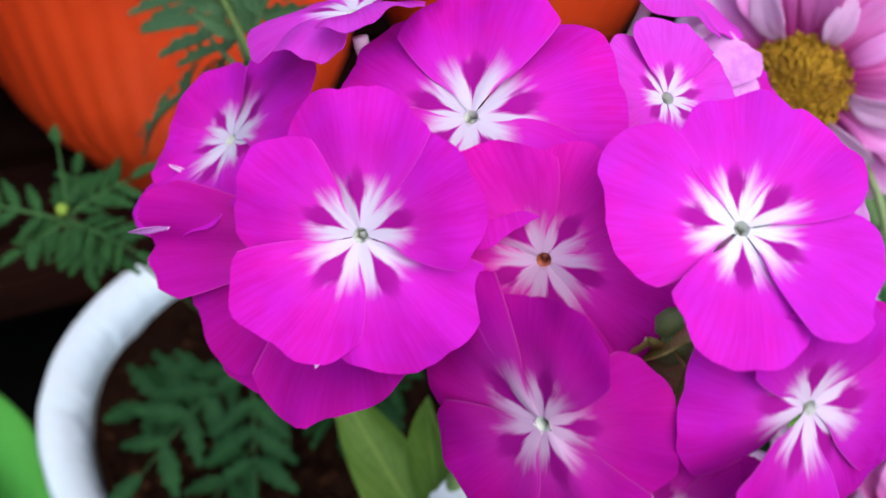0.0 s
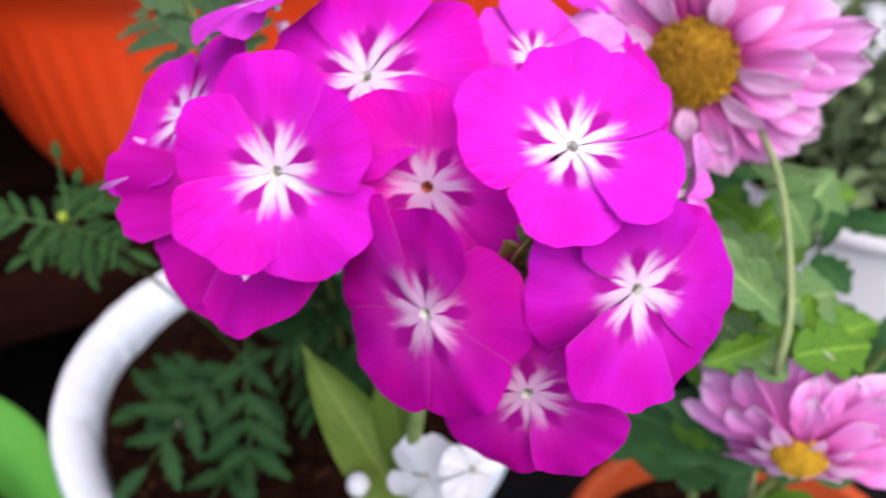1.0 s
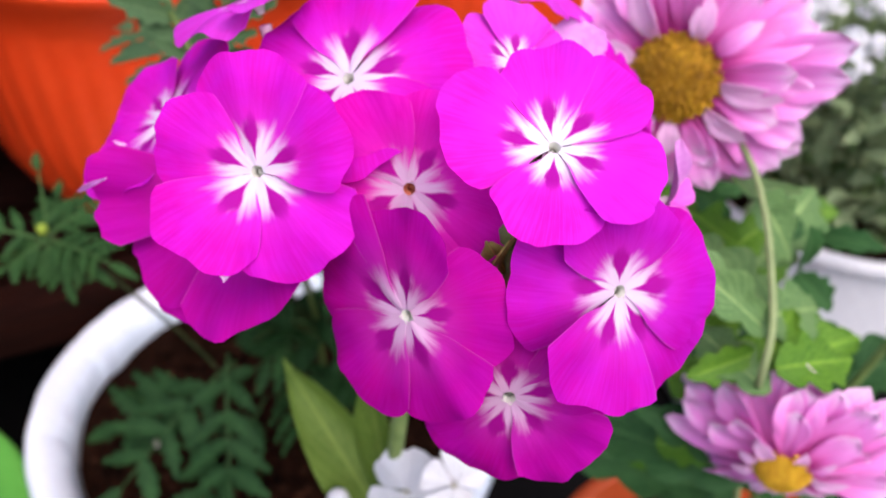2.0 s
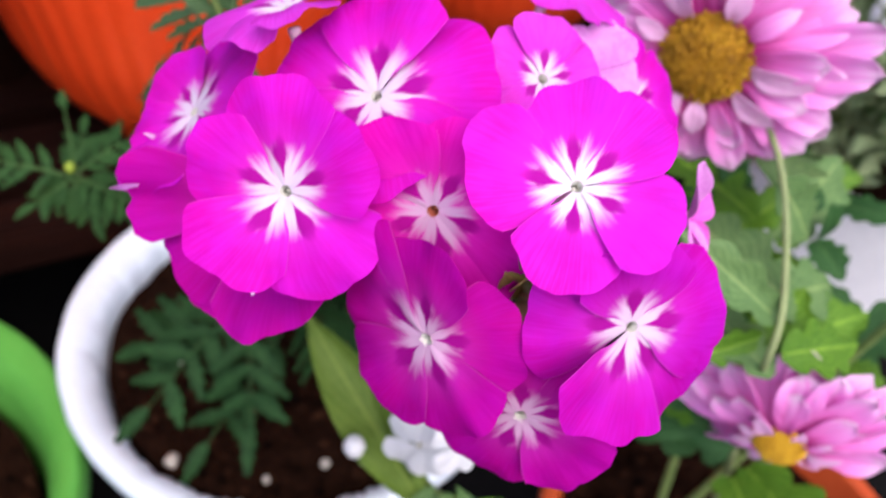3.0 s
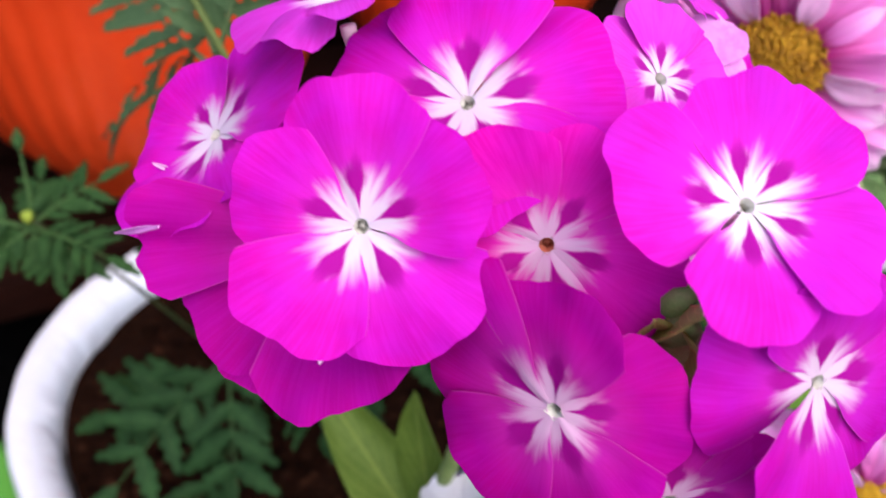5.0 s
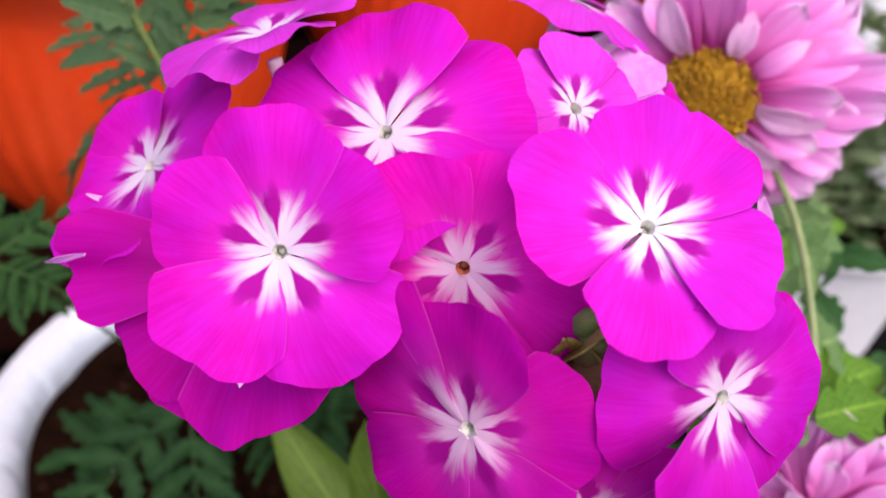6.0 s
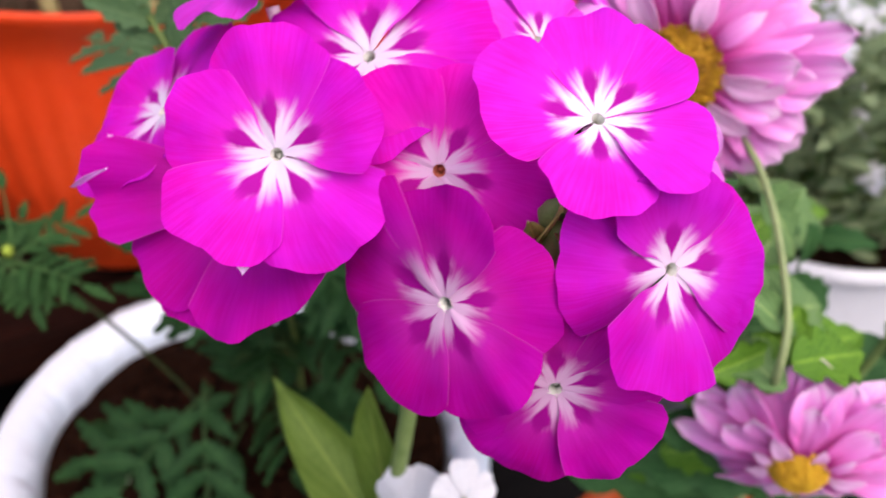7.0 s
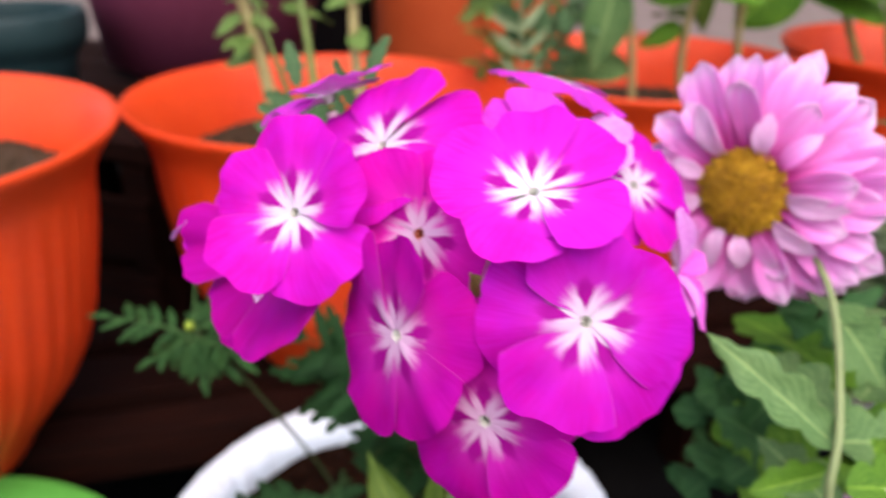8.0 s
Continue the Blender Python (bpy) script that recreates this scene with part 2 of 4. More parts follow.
# Darker stem copy: the sprout stem's shade put into its colour
STEM_SHADE = plain("shaded green stem", (0.015, 0.028, 0.008), (0.035, 0.05, 0.016), 200, 0.6)
STEM_DRY = plain("straw coloured stem", (0.24, 0.20, 0.08), (0.38, 0.33, 0.15), 200, 0.6)

# ---- pots, wood, soil ----
ORANGE = plain("orange plastic", (0.62, 0.040, 0.005), (0.73, 0.070, 0.014), 14, 0.42, 0.12, 0.0004, 220, gloss=0.28)
TERRA = plain("brown red plastic", (0.40, 0.055, 0.014), (0.50, 0.085, 0.024), 20, 0.42, 0.12, 0.0004, 240)
WHITE_POT = plain("white painted plastic", (0.56, 0.63, 0.71), (0.64, 0.71, 0.79), 25, 0.5, 0.3, 0.0006, 160)
GREEN_POT = plain("bright green plastic", (0.060, 0.25, 0.035), (0.092, 0.32, 0.055), 18, 0.4, 0.15, 0.0004, 200)
GREY_POT = plain("grey white plastic", (0.58, 0.58, 0.62), (0.72, 0.72, 0.75), 18, 0.5, 0.2, 0.0004, 200)
MAROON_POT = plain("maroon plastic", (0.13, 0.022, 0.05), (0.19, 0.042, 0.08), 15, 0.45, 0.15, 0.0004, 200)
# Black for the added pot that stands in for shade
SHADE_FILLER_POT = plain("black plastic", (0.004, 0.003, 0.004), (0.012, 0.009, 0.010), 15, 0.6, 0.15, 0.0004, 200, gloss=0.1)
TEAL_POT = plain("dark teal plastic", (0.007, 0.021, 0.023), (0.018, 0.042, 0.044), 15, 0.5, 0.15, 0.0004, 200)


def soil_material(name, lo, mid, hi):
    m, t, b = material(name)
    geo = t.nodes.new("ShaderNodeNewGeometry")
    f = calc(t, "MULTIPLY_ADD", noise_tex(t, 260, 5), 0.55, calc(t, "MULTIPLY", geo.outputs["Random Per Island"], 0.50))
    t.links.new(ramp(t, f, ((0.25, lo), (0.58, mid), (0.90, hi))), b.inputs["Base Color"])
    b.inputs["Roughness"].default_value = 0.95
    b.inputs["Specular IOR Level"].default_value = 0.03
    bump(t, b, noise_tex(t, 500, 4), 0.9, 0.003)
    return m


# Near-black browns: the shade inside the pots put into the soil colour
SOIL_SHADED = soil_material("shaded brown soil", (0.0012, 0.0006, 0.0004), (0.011, 0.0042, 0.0022), (0.062, 0.025, 0.013))
SOIL_DRY = plain("dry brown soil", (0.018, 0.010, 0.005), (0.085, 0.052, 0.028), 90, 0.95, 0.9, 0.003, 420)
PERLITE = plain("off white grit", (0.30, 0.28, 0.24), (0.52, 0.49, 0.44), 300, 0.9, 0.5, 0.0005)


def wood_material():
    m, t, b = material("dark brown weathered wood")
    grain = noise_tex(t, 18, 6, 0.65, stretch=(1.0, 14.0, 14.0))
    big = noise_tex(t, 6, 3)
    col = ramp(t, calc(t, "MULTIPLY_ADD", grain, 0.7, calc(t, "MULTIPLY", big, 0.3)),
               ((0.25, (0.002, 0.0007, 0.0005)), (0.55, (0.013, 0.003, 0.0016)), (0.8, (0.065, 0.016, 0.007))))
    t.links.new(col, b.inputs["Base Color"])
    b.inputs["Roughness"].default_value = 0.8
    b.inputs["Specular IOR Level"].default_value = 0.08
    bump(t, b, grain, 0.5, 0.002)
    return m


WOOD = wood_material()
# Near-black ground: shade below and between the pots put into its colour
SHADE_GROUND = plain("ground blackened for shade", (0.0025, 0.0025, 0.003), (0.008, 0.0075, 0.0075), 9, 0.9, 0.5, 0.002, 120, gloss=0.03)
PLASTER = plain("pinkish grey plaster", (0.22, 0.17, 0.16), (0.34, 0.27, 0.25), 3, 0.85, 0.4, 0.002, 60)


# ---- mesh helpers ----
def mesh_of(name, verts, faces, mats, uvs=None, slots=None, smooth=True):
    me = bpy.data.meshes.new(name)
    me.from_pydata([tuple(v) for v in verts], [], faces)
    for m in mats:
        me.materials.append(m)
    if uvs is not None:
        layer = me.uv_layers.new(name="UVMap")
        idx = np.empty(len(me.loops), dtype=np.int32)
        me.loops.foreach_get("vertex_index", idx)
        layer.data.foreach_set("uv", np.array(uvs, dtype=np.float32)[idx].ravel())
    if slots is not None:
        me.polygons.foreach_set("material_index", np.array(slots, dtype=np.int32))
    if smooth:
        me.polygons.foreach_set("use_smooth", np.ones(len(me.polygons), dtype=bool))
    me.update()
    return me


def piece(name, me, parent=None, m=None, label=""):
    ob = new(name, me)
    if parent is not None:
        ob.parent = parent
    if m is not None:
        ob.matrix_local = m
    if label:
        tagged(ob, label)
    return ob


def thing(name, at, label, category, group="", kind=""):
    ob = new(name)
    ob.location = at
    ob.empty_display_size = 0.02
    return tagged(ob, label, category, group, kind)


def two_sided(grid, uv, rows, cols, gap):
    """Closed thin sheet from a rows x cols grid of points: top, underside and rim. Slot 0 top and rim, slot 1 underside."""
    g = [Vector(p) for p in grid]
    nrm = []
    for i in range(rows):
        for j in range(cols):
            du = g[min(i + 1, rows - 1) * cols + j] - g[max(i - 1, 0) * cols + j]
            dv = g[i * cols + min(j + 1, cols - 1)] - g[i * cols + max(j - 1, 0)]
            n = dv.cross(du)
            nrm.append(n.normalized() if n.length > 1e-12 else Vector((0, 0, 1)))
    verts = g + [p - n * gap for p, n in zip(g, nrm)]
    k = rows * cols
    faces, slots = [], []
    for i in range(rows - 1):
        for j in range(cols - 1):
            a, b_, c, d = i * cols + j, i * cols + j + 1, (i + 1) * cols + j + 1, (i + 1) * cols + j
            faces.append((a, b_, c, d))
            slots.append(0)
            faces.append((k + d, k + c, k + b_, k + a))
            slots.append(1)
    ring = [j for j in range(cols)] + [i * cols + cols - 1 for i in range(1, rows)]
    ring += [(rows - 1) * cols + j for j in range(cols - 2, -1, -1)] + [i * cols for i in range(rows - 2, 0, -1)]
    o, n = len(verts), len(ring)
    uv = list(uv) * 2
    for p in ring:
        verts += [verts[p], verts[k + p]]
        uv += [uv[p], uv[p]]
    for i in range(n):
        p, q = o + 2 * i, o + 2 * ((i + 1) % n)
        faces.append((q, p, p + 1, q + 1))
        slots.append(0)
    return verts, faces, uv, slots


def tube_data(points, radii, sides=8):
    """Verts and faces of a tube along points, closed at both ends."""
    pts = [Vector(p) for p in points]
    verts, faces = [], []
    side = None
    for i, p in enumerate(pts):
        d = (pts[min(i + 1, len(pts) - 1)] - pts[max(i - 1, 0)]).normalized()
        if side is None:
            side = d.orthogonal().normalized()
        side = (side - d * side.dot(d)).normalized()
        up = d.cross(side)
        for k in range(sides):
            a = 2 * math.pi * k / sides
            verts.append(p + (side * math.cos(a) + up * math.sin(a)) * radii[i])
    for i in range(len(pts) - 1):
        for k in range(sides):
            a, b_ = i * sides + k, i * sides + (k + 1) % sides
            faces.append((a, b_, b_ + sides, a + sides))
    faces.append(tuple(range(sides - 1, -1, -1)))
    faces.append(tuple((len(pts) - 1) * sides + k for k in range(sides)))
    return verts, faces


def bend(points, steps=6):
    """Smooth curve through points (Catmull-Rom)."""
    p = [Vector(q) for q in points]
    p = [p[0] * 2 - p[1]] + p + [p[-1] * 2 - p[-2]]
    out = []
    for i in range(1, len(p) - 2):
        for s in range(steps):
            t = s / steps
            out.append(0.5 * (2 * p[i] + (p[i + 1] - p[i - 1]) * t + (2 * p[i - 1] - 5 * p[i] + 4 * p[i + 1] - p[i + 2]) * t * t
                              + (3 * p[i] - p[i - 1] - 3 * p[i + 1] + p[i + 2]) * t ** 3))
    out.append(p[-2])
    return out


def stem_part(plant, points, r0, r1, mat, name="stem", label=""):
    pts = bend([Vector(p) - plant.location for p in points])
    n = len(pts) - 1
    v, f = tube_data(pts, [r0 + (r1 - r0) * i / n for i in range(n + 1)])
    return piece(name, mesh_of(name, v, f, [mat]), plant, None, label)


def facing(at, normal, up=(0, 0, 1)):
    """Pose whose local z is normal and local y leans to up."""
    n = Vector(normal).normalized()
    u = Vector(up) - n * n.dot(Vector(up))
    if u.length < 1e-4:
        u = n.orthogonal()
    u.normalize()
    r = u.cross(n)
    return Matrix.Translation(at) @ Matrix((r, u, n)).transposed().to_4x4()


# ---- phlox flower ----
def phlox_petal(angle, length, width, rng, cup, mats, rise=0.0, taper=0.16):
    """Fan-shaped petal: a narrow claw at the throat, a rounded and slightly ragged outer edge, its tip lifted by rise."""
    rows, cols = 15, 23
    w = rng.uniform(0, 6)
    notch = rng.uniform(0.0, 0.05)
    drop = (taper * rng.uniform(0.6, 1.4), taper * rng.uniform(0.6, 1.4))
    power = rng.uniform(2.4, 4.0)
    lift = rng.uniform(-0.025, 0.025)
    fold = rng.uniform(-0.22, 0.10)
    skew = rng.uniform(-0.07, 0.07)
    r0 = 0.0010
    grid, uv = [], []
    for i in range(rows):
        s = (i / (rows - 1)) ** 0.9
        for j in range(cols):
            q = -1 + 2 * j / (cols - 1)
            a = abs(q)
            reach = 1 - drop[0 if q < 0 else 1] * a ** power - notch * max(0.0, 1 - 5 * q * q) ** 2
            reach += noise.noise((q * 1.6, w, 0.0)) * 0.075 + noise.noise((q * 5.0, w, 3.0)) * 0.026 + noise.noise((q * 11.0, w, 7.0)) * 0.014
            rho = r0 + (length * reach - r0) * s
            th = q * width * (1 - 0.10 * s ** 3) * (0.76 + 0.24 * min(1.0, s / 0.42) ** 1.5)
            x, y = rho * math.sin(th), rho * math.cos(th)
            k = rho / length
            x += skew * length * k * k
            z = cup * length * (k - k * k) - 0.05 * length * k ** 5 + (rise + 0.03 * length) * k ** 1.4
            z += 0.042 * x + fold * (x * x) / length + lift * length * k * k
            z += length * 0.050 * k * math.sin(2.6 * q + w) + length * 0.030 * k ** 3 * math.sin(6 * q + 2 * w) + length * 0.012 * k ** 6 * math.sin(14 * q + 3 * w) + 0.06 * length * k * noise.noise((q * 1.7 + w, k * 2.5, w))
            ca, sa = math.cos(angle), math.sin(angle)
            grid.append((x * ca + y * sa, y * ca - x * sa, z))
            uv.append((k, 0.5 + 0.5 * q))
    v, f, uvs, slots = two_sided(grid, uv, rows, cols, 0.00009)
    return mesh_of("petal", v, f, mats, uvs, slots)


def phlox_flower(plant, at, normal, petals, seed, cup=0.05, tone=0, root=None, white=False, wide=(), taper=0.16):
    """petals: (degrees from upward towards the right, length, lift of the tip above the throat)."""
    rng = random.Random(seed)
    pose_f = facing(Vector(at) - plant.location, normal)
    n = Vector(normal).normalized()
    # throat and tube
    tube_mat = WHITE_PETAL if white else TUBE
    prof = [(0.0012, 0.0002), (0.0009, -0.0005), (0.0006, -0.0016)]
    verts, faces, slots = [], [], []
    for r, z in prof:
        for k in range(10):
            a = 2 * math.pi * k / 10
            rr = r * (1 + 0.22 * math.cos(5 * a))
            verts.append((rr * math.cos(a), rr * math.sin(a), z))
    for i in range(2):
        for k in range(10):
            faces.append((i * 10 + k, (i + 1) * 10 + k, (i + 1) * 10 + (k + 1) % 10, i * 10 + (k + 1) % 10))
            slots.append(0)
    faces.append(tuple(20 + k for k in range(10)))
    slots.append(0)
    inv = pose_f.to_3x3().inverted()
    aim = inv @ ((root or Vector((0.013, 0.098, 0.385))) - Vector(at))
    mid = Vector((0, 0, -0.010)) + aim * 0.1
    tv, tf = tube_data(bend([(0, 0, -0.0036), (0, 0, -0.007), mid, aim * 0.75, aim], 4),
                       [0.0012, 0.0012, 0.0012, 0.0011, 0.0011, 0.0011, 0.0011, 0.0011, 0.0015, 0.0017, 0.0017, 0.0015, 0.0012, 0.0010, 0.0009, 0.0009, 0.0009], 8)
    o = len(verts)
    verts += tv
    for i, f in enumerate(tf):
        faces.append(tuple(x + o for x in f))
        slots.append(2 if 60 < i < len(tf) - 2 else 1)
    me = mesh_of("flower", verts, faces, [THROAT_RED if tone == 2 else THROAT, tube_mat, STEM], None, slots)
    fl = piece("flower", me, plant, pose_f)
    # this index picks the petal colour, lit and shaded copies included
    mats = [WHITE_PETAL, WHITE_PETAL] if white else [(MAGENTA, MAGENTA_OLD_SHADED, MAGENTA_WARM_LIFTED, MAGENTA_SHADED, LILAC, MAGENTA_PALE, MAGENTA_LIT)[tone], PETAL_BACK]
    order = sorted(range(len(petals)), key=lambda i: petals[i][0])
    for r, i in enumerate(order):
        a, ln, rise = petals[i]
        prev_a, next_a = petals[order[r - 1]][0], petals[order[(r + 1) % len(order)]][0]
        gap = min((a - prev_a) % 360, (next_a - a) % 360, 95) * 0.65 + 0.35 * min(95, max((a - prev_a) % 360, (next_a - a) % 360))
        width = radians(46.5) * max(0.62, min(1.22, gap / 72))
        width *= wide[i] if i < len(wide) else 1.0
        piece("petal", phlox_petal(radians(a), ln, width, rng, cup, mats, rise, taper), fl)
    return fl


def even(phase, length, seed=0, rise=0.0, spread=0.0):
    rng = random.Random(seed)
    return [(phase + 72 * k + rng.uniform(-5, 5), length * rng.uniform(0.95, 1.05), rise + spread * rng.uniform(-1, 1)) for k in range(5)]


phlox = thing("phlox_plant", (-0.012, 0.185, 0.168), "magenta phlox in full bloom with white star centres", "flower")
phlox_flower(phlox, (-0.0105, 0.0699, 0.4238), (-0.03, -0.83, 0.56), [(-12, .0188, .0030), (56, .0166, .0048), (137, .0187, .0020), (-151, .0179, .0050), (-76, .0168, .0030)], 1, 0.12, taper=0.18)
phlox_flower(phlox, (0.0008, 0.0860, 0.4339), (-0.21, -0.57, 0.79), [(-22, .0207, .0004), (54, .0214, -.0025), (128, .0178, -.0015), (-150, .0165, -.001), (-91, .0216, -.0028)], 2, 0.08, wide=(1, 1, 1.2, 1.1, 1), taper=0.18)
phlox_flower(phlox, (0.0136, 0.0737, 0.4217), (-0.15, -0.92, 0.36), [(22, .0165, -.0005), (92, .0182, .0010), (152, .0198, .0010), (-128, .0165, .0020), (-52, .0178, .0030)], 3, 0.05, 2, wide=(0.98, 1.08, 1.1, 1.1, 1.1))
phlox_flower(phlox, (0.0355, 0.0715, 0.4337), (0.11, -0.51, 0.85), [(-8, .0163, .0044), (51, .0175, .0035), (120, .0172, .0039), (-170, .0176, .0045), (-83, .0188, .0038)], 4, 0.10, 6, wide=(0.96, 0.96, 0.98, 0.90, 0.93), taper=0.24)
phlox_flower(phlox, (0.0165, 0.0558, 0.4102), (-0.50, -0.82, 0.27), [(-14, .0172, .0010), (62, .0160, -.0045), (135, .0185, -.0025), (-155, .0201, -.001), (-85, .0218, -.002)], 5, 0.06, 1, wide=(1.05, 1.1, 1, 1, 1))
phlox_flower(phlox, (0.0481, 0.0602, 0.4169), (0.42, -0.77, 0.48), [(-2, .0150, .0030), (92, .0188, -.0012), (155, .0195, -.001), (-146, .0189, .0066), (-73, .0183, -.0026)], 6, 0.08, 3, wide=(1.15, 1.15, 1.22, 1.12, 1.1))
phlox_flower(phlox, (0.0339, 0.0524, 0.3990), (-0.05, -0.95, 0.20), [(-8, .0150, .0), (62, .0165, .001), (126, .0168, .0024), (-170, .0185, -.003), (-92, .0155, .0)], 7, 0.04, 1, wide=(1.15, 1.05, 1.05, 1.1, 1.15))
phlox_flower(phlox, (-0.0377, 0.0974, 0.4151), (-0.60, -0.35, 0.72), [(-90, .0152, .004), (0, .0205, .003), (72, .0170, .001), (145, .0195, .004), (-160, .0140, .004)], 8, 0.05, wide=(1.15, 1.25, 1, 1.1, 1))
phlox_flower(phlox, (-0.0191, 0.1015, 0.4385), (-0.34, 0.14, 0.93), [(-103, .0158, .001), (-30, .0152, .003), (36, .0152, .002), (105, .0132, -.001), (176, .0172, -.0005)], 9, 0.20, 5, wide=(1.0, 0.95, 1.05, 1.0, 1.1))
phlox_flower(phlox, (0.0280, 0.0985, 0.4345), (0.25, -0.42, 0.87), even(20, 0.0112, 11, 0.001, 0.003), 10, 0.25, 5)
phlox_flower(phlox, (-0.0165, 0.0830, 0.4100), (-0.36, -0.78, 0.52), [(140, .0253, .0107), (-175, .0258, .0060), (-140, .0252, .0066), (-109, .0262, .0155), (40, .0100, .0)], 11, 0.06, 1, wide=(1.15, 1.25, 1.25, 0.78, 1))
phlox_flower(phlox, (0.0275, 0.1290, 0.4400), (0.22, 0.20, 0.95), even(10, 0.0165, 13, -0.003, 0.002), 12, 0.10, 5)
phlox_flower(phlox, (0.0470, 0.1190, 0.4205), (0.58, -0.42, 0.69), even(25, 0.0160, 14), 13, 0.08)
phlox_flower(phlox, (0.0372, 0.1150, 0.4270), (0.10, -0.35, 0.92), even(40, 0.0095, 17, 0.001, 0.005), 16, 0.30, 4)
stem_part(phlox, [(-0.004, 0.175, 0.160), (0.004, 0.130, 0.24), (0.010, 0.108, 0.32), (0.013, 0.100, 0.384)], 0.0026, 0.0020, STEM)
stem_part(phlox, [(-0.010, 0.178, 0.160), (-0.006, 0.140, 0.24), (0.004, 0.116, 0.29), (0.012, 0.108, 0.305)], 0.0020, 0.0012, STEM)


# ---- leaves ----
def blade_mesh(length, width, outline, mats, fold=0.25, arch=0.3, wave=0.03, seed=0, rows=14, cols=9, gap=0.0003, name="leaf"):
    """Leaf blade along +y from the origin, face up (+z). outline(s) gives the half width 0..1."""
    rng = random.Random(seed)
    ph = rng.uniform(0, 6)
    grid, uv = [], []
    for i in range(rows):
        s = i / (rows - 1)
        half = width * outline(s) + 0.0002
        for j in range(cols):
            q = -1 + 2 * j / (cols - 1)
            x = half * q
            z = fold * abs(x) - arch * length * s * s + wave * length * math.sin(5 * s + 2.5 * q + ph) * abs(q)
            grid.append((x, length * s * (1 - 0.06 * abs(q)), z))
            uv.append((s, 0.5 + 0.5 * q))
    v, f, uvs, slots = two_sided(grid, uv, rows, cols, gap)
    return mesh_of(name, v, f, [mats, mats], uvs, slots)


def oval(s):
    return math.sin(math.pi * min(1, s * 0.96 + 0.02)) ** 0.75


def lance(s):
    return math.sin(math.pi * s ** 0.75) ** 0.9


def lobed(s):
    base = math.sin(math.pi * min(1, s * 0.93 + 0.05)) ** 0.7
    return base * (0.60 + 0.40 * abs(math.sin(s * 3.5 * math.pi)))


def along(at, tip, face):
    """Pose with local y from at to tip and local z leaning to face."""
    y = (Vector(tip) - Vector(at)).normalized()
    z = Vector(face)
    z = (z - y * z.dot(y)).normalized()
    return Matrix.Translation(at) @ Matrix((y.cross(z), y, z)).transposed().to_4x4()


def leaf(plant, at, tip, width, mat, outline=oval, face=(0, -0.3, 1), seed=0, fold=0.25, arch=0.12, rows=14, cols=9, label=""):
    at, tip = Vector(at), Vector(tip)
    me = blade_mesh((tip - at).length, width / 2, outline, mat, fold, arch, 0.03, seed, rows, cols)
    return piece("leaf", me, plant, Matrix.Translation(-plant.location) @ along(at, tip, face), label)


leaf(phlox, (0.0185, 0.106, 0.258), (-0.0285, 0.132, 0.316), 0.0200, LEAF_PHLOX, oval, (0.45, -0.8, 0.3), 1, 0.25, 0.10)
leaf(phlox, (0.0125, 0.108, 0.272), (-0.003, 0.122, 0.325), 0.0165, LEAF_PHLOX, oval, (-0.6, -0.7, 0.4), 2, 0.3, 0.05)
leaf(phlox, (0.012, 0.102, 0.345), (0.030, 0.080, 0.395), 0.012, LEAF_PHLOX, lance, (0.2, -0.8, 0.5), 4)
leaf(phlox, (0.012, 0.100, 0.360), (0.036, 0.088, 0.402), 0.010, LEAF_PHLOX, lance, (-0.2, -0.8, 0.5), 5)
stem_part(phlox, [(0.006, 0.140, 0.24), (0.020, 0.112, 0.262), (0.034, 0.098, 0.282)], 0.0011, 0.0007, STEM)
for k, (at, tip) in enumerate((((0.034, 0.098, 0.281), (0.041, 0.096, 0.290)), ((0.033, 0.099, 0.280), (0.028, 0.096, 0.291)), ((0.031, 0.100, 0.278), (0.040, 0.094, 0.278)),
                               ((0.027, 0.105, 0.272), (0.020, 0.098, 0.277)), ((0.026, 0.106, 0.271), (0.034, 0.099, 0.268)), ((0.021, 0.111, 0.264), (0.014, 0.104, 0.266)))):
    leaf(phlox, at, tip, 0.0042, LEAF_MUM_GREY if k % 2 else LEAF_MUM, lance, (0.1 * (k % 3) - 0.1, -0.8, 0.6), 95 + k, 0.3, 0.2, 8, 5)
for k, (at, dz) in enumerate((((0.0325, 0.068, 0.4150), 0.0), ((0.0345, 0.069, 0.4110), 0.3), ((0.0310, 0.070, 0.4175), -0.3), ((0.0330, 0.069, 0.4070), 0.1))):
    v, f = tube_data([(0, 0, -0.008), (0, 0, -0.003), (0, 0, 0.002), (0, 0, 0.006)], [0.0013, 0.0022, 0.0024, 0.0008], 8)
    piece("bud", mesh_of("bud", v, f, [STEM_DRY if k % 2 else STEM]), phlox, pose(at[0] - phlox.location.x, at[1] - phlox.location.y, at[2] - phlox.location.z, 35 + 15 * dz, 60 * dz, 20 * k), "withered straw green bud")

for k, (at, tip, w, face) in enumerate((((0.0340, 0.0790, 0.4080), (0.0312, 0.0605, 0.4268), 0.0125, (0.25, -0.9, 0.3)), ((0.0350, 0.0770, 0.4060), (0.0335, 0.0590, 0.4190), 0.0105, (-0.3, -0.8, 0.4)),
                                        ((0.0320, 0.0740, 0.4060), (0.0272, 0.0635, 0.4205), 0.0060, (0.1, -0.9, 0.2)))):
    leaf(phlox, at, tip, w, LEAF_BRACT, oval, face, 140 + k, 0.4, 0.0, 14, 9, "crumpled yellow green bract")

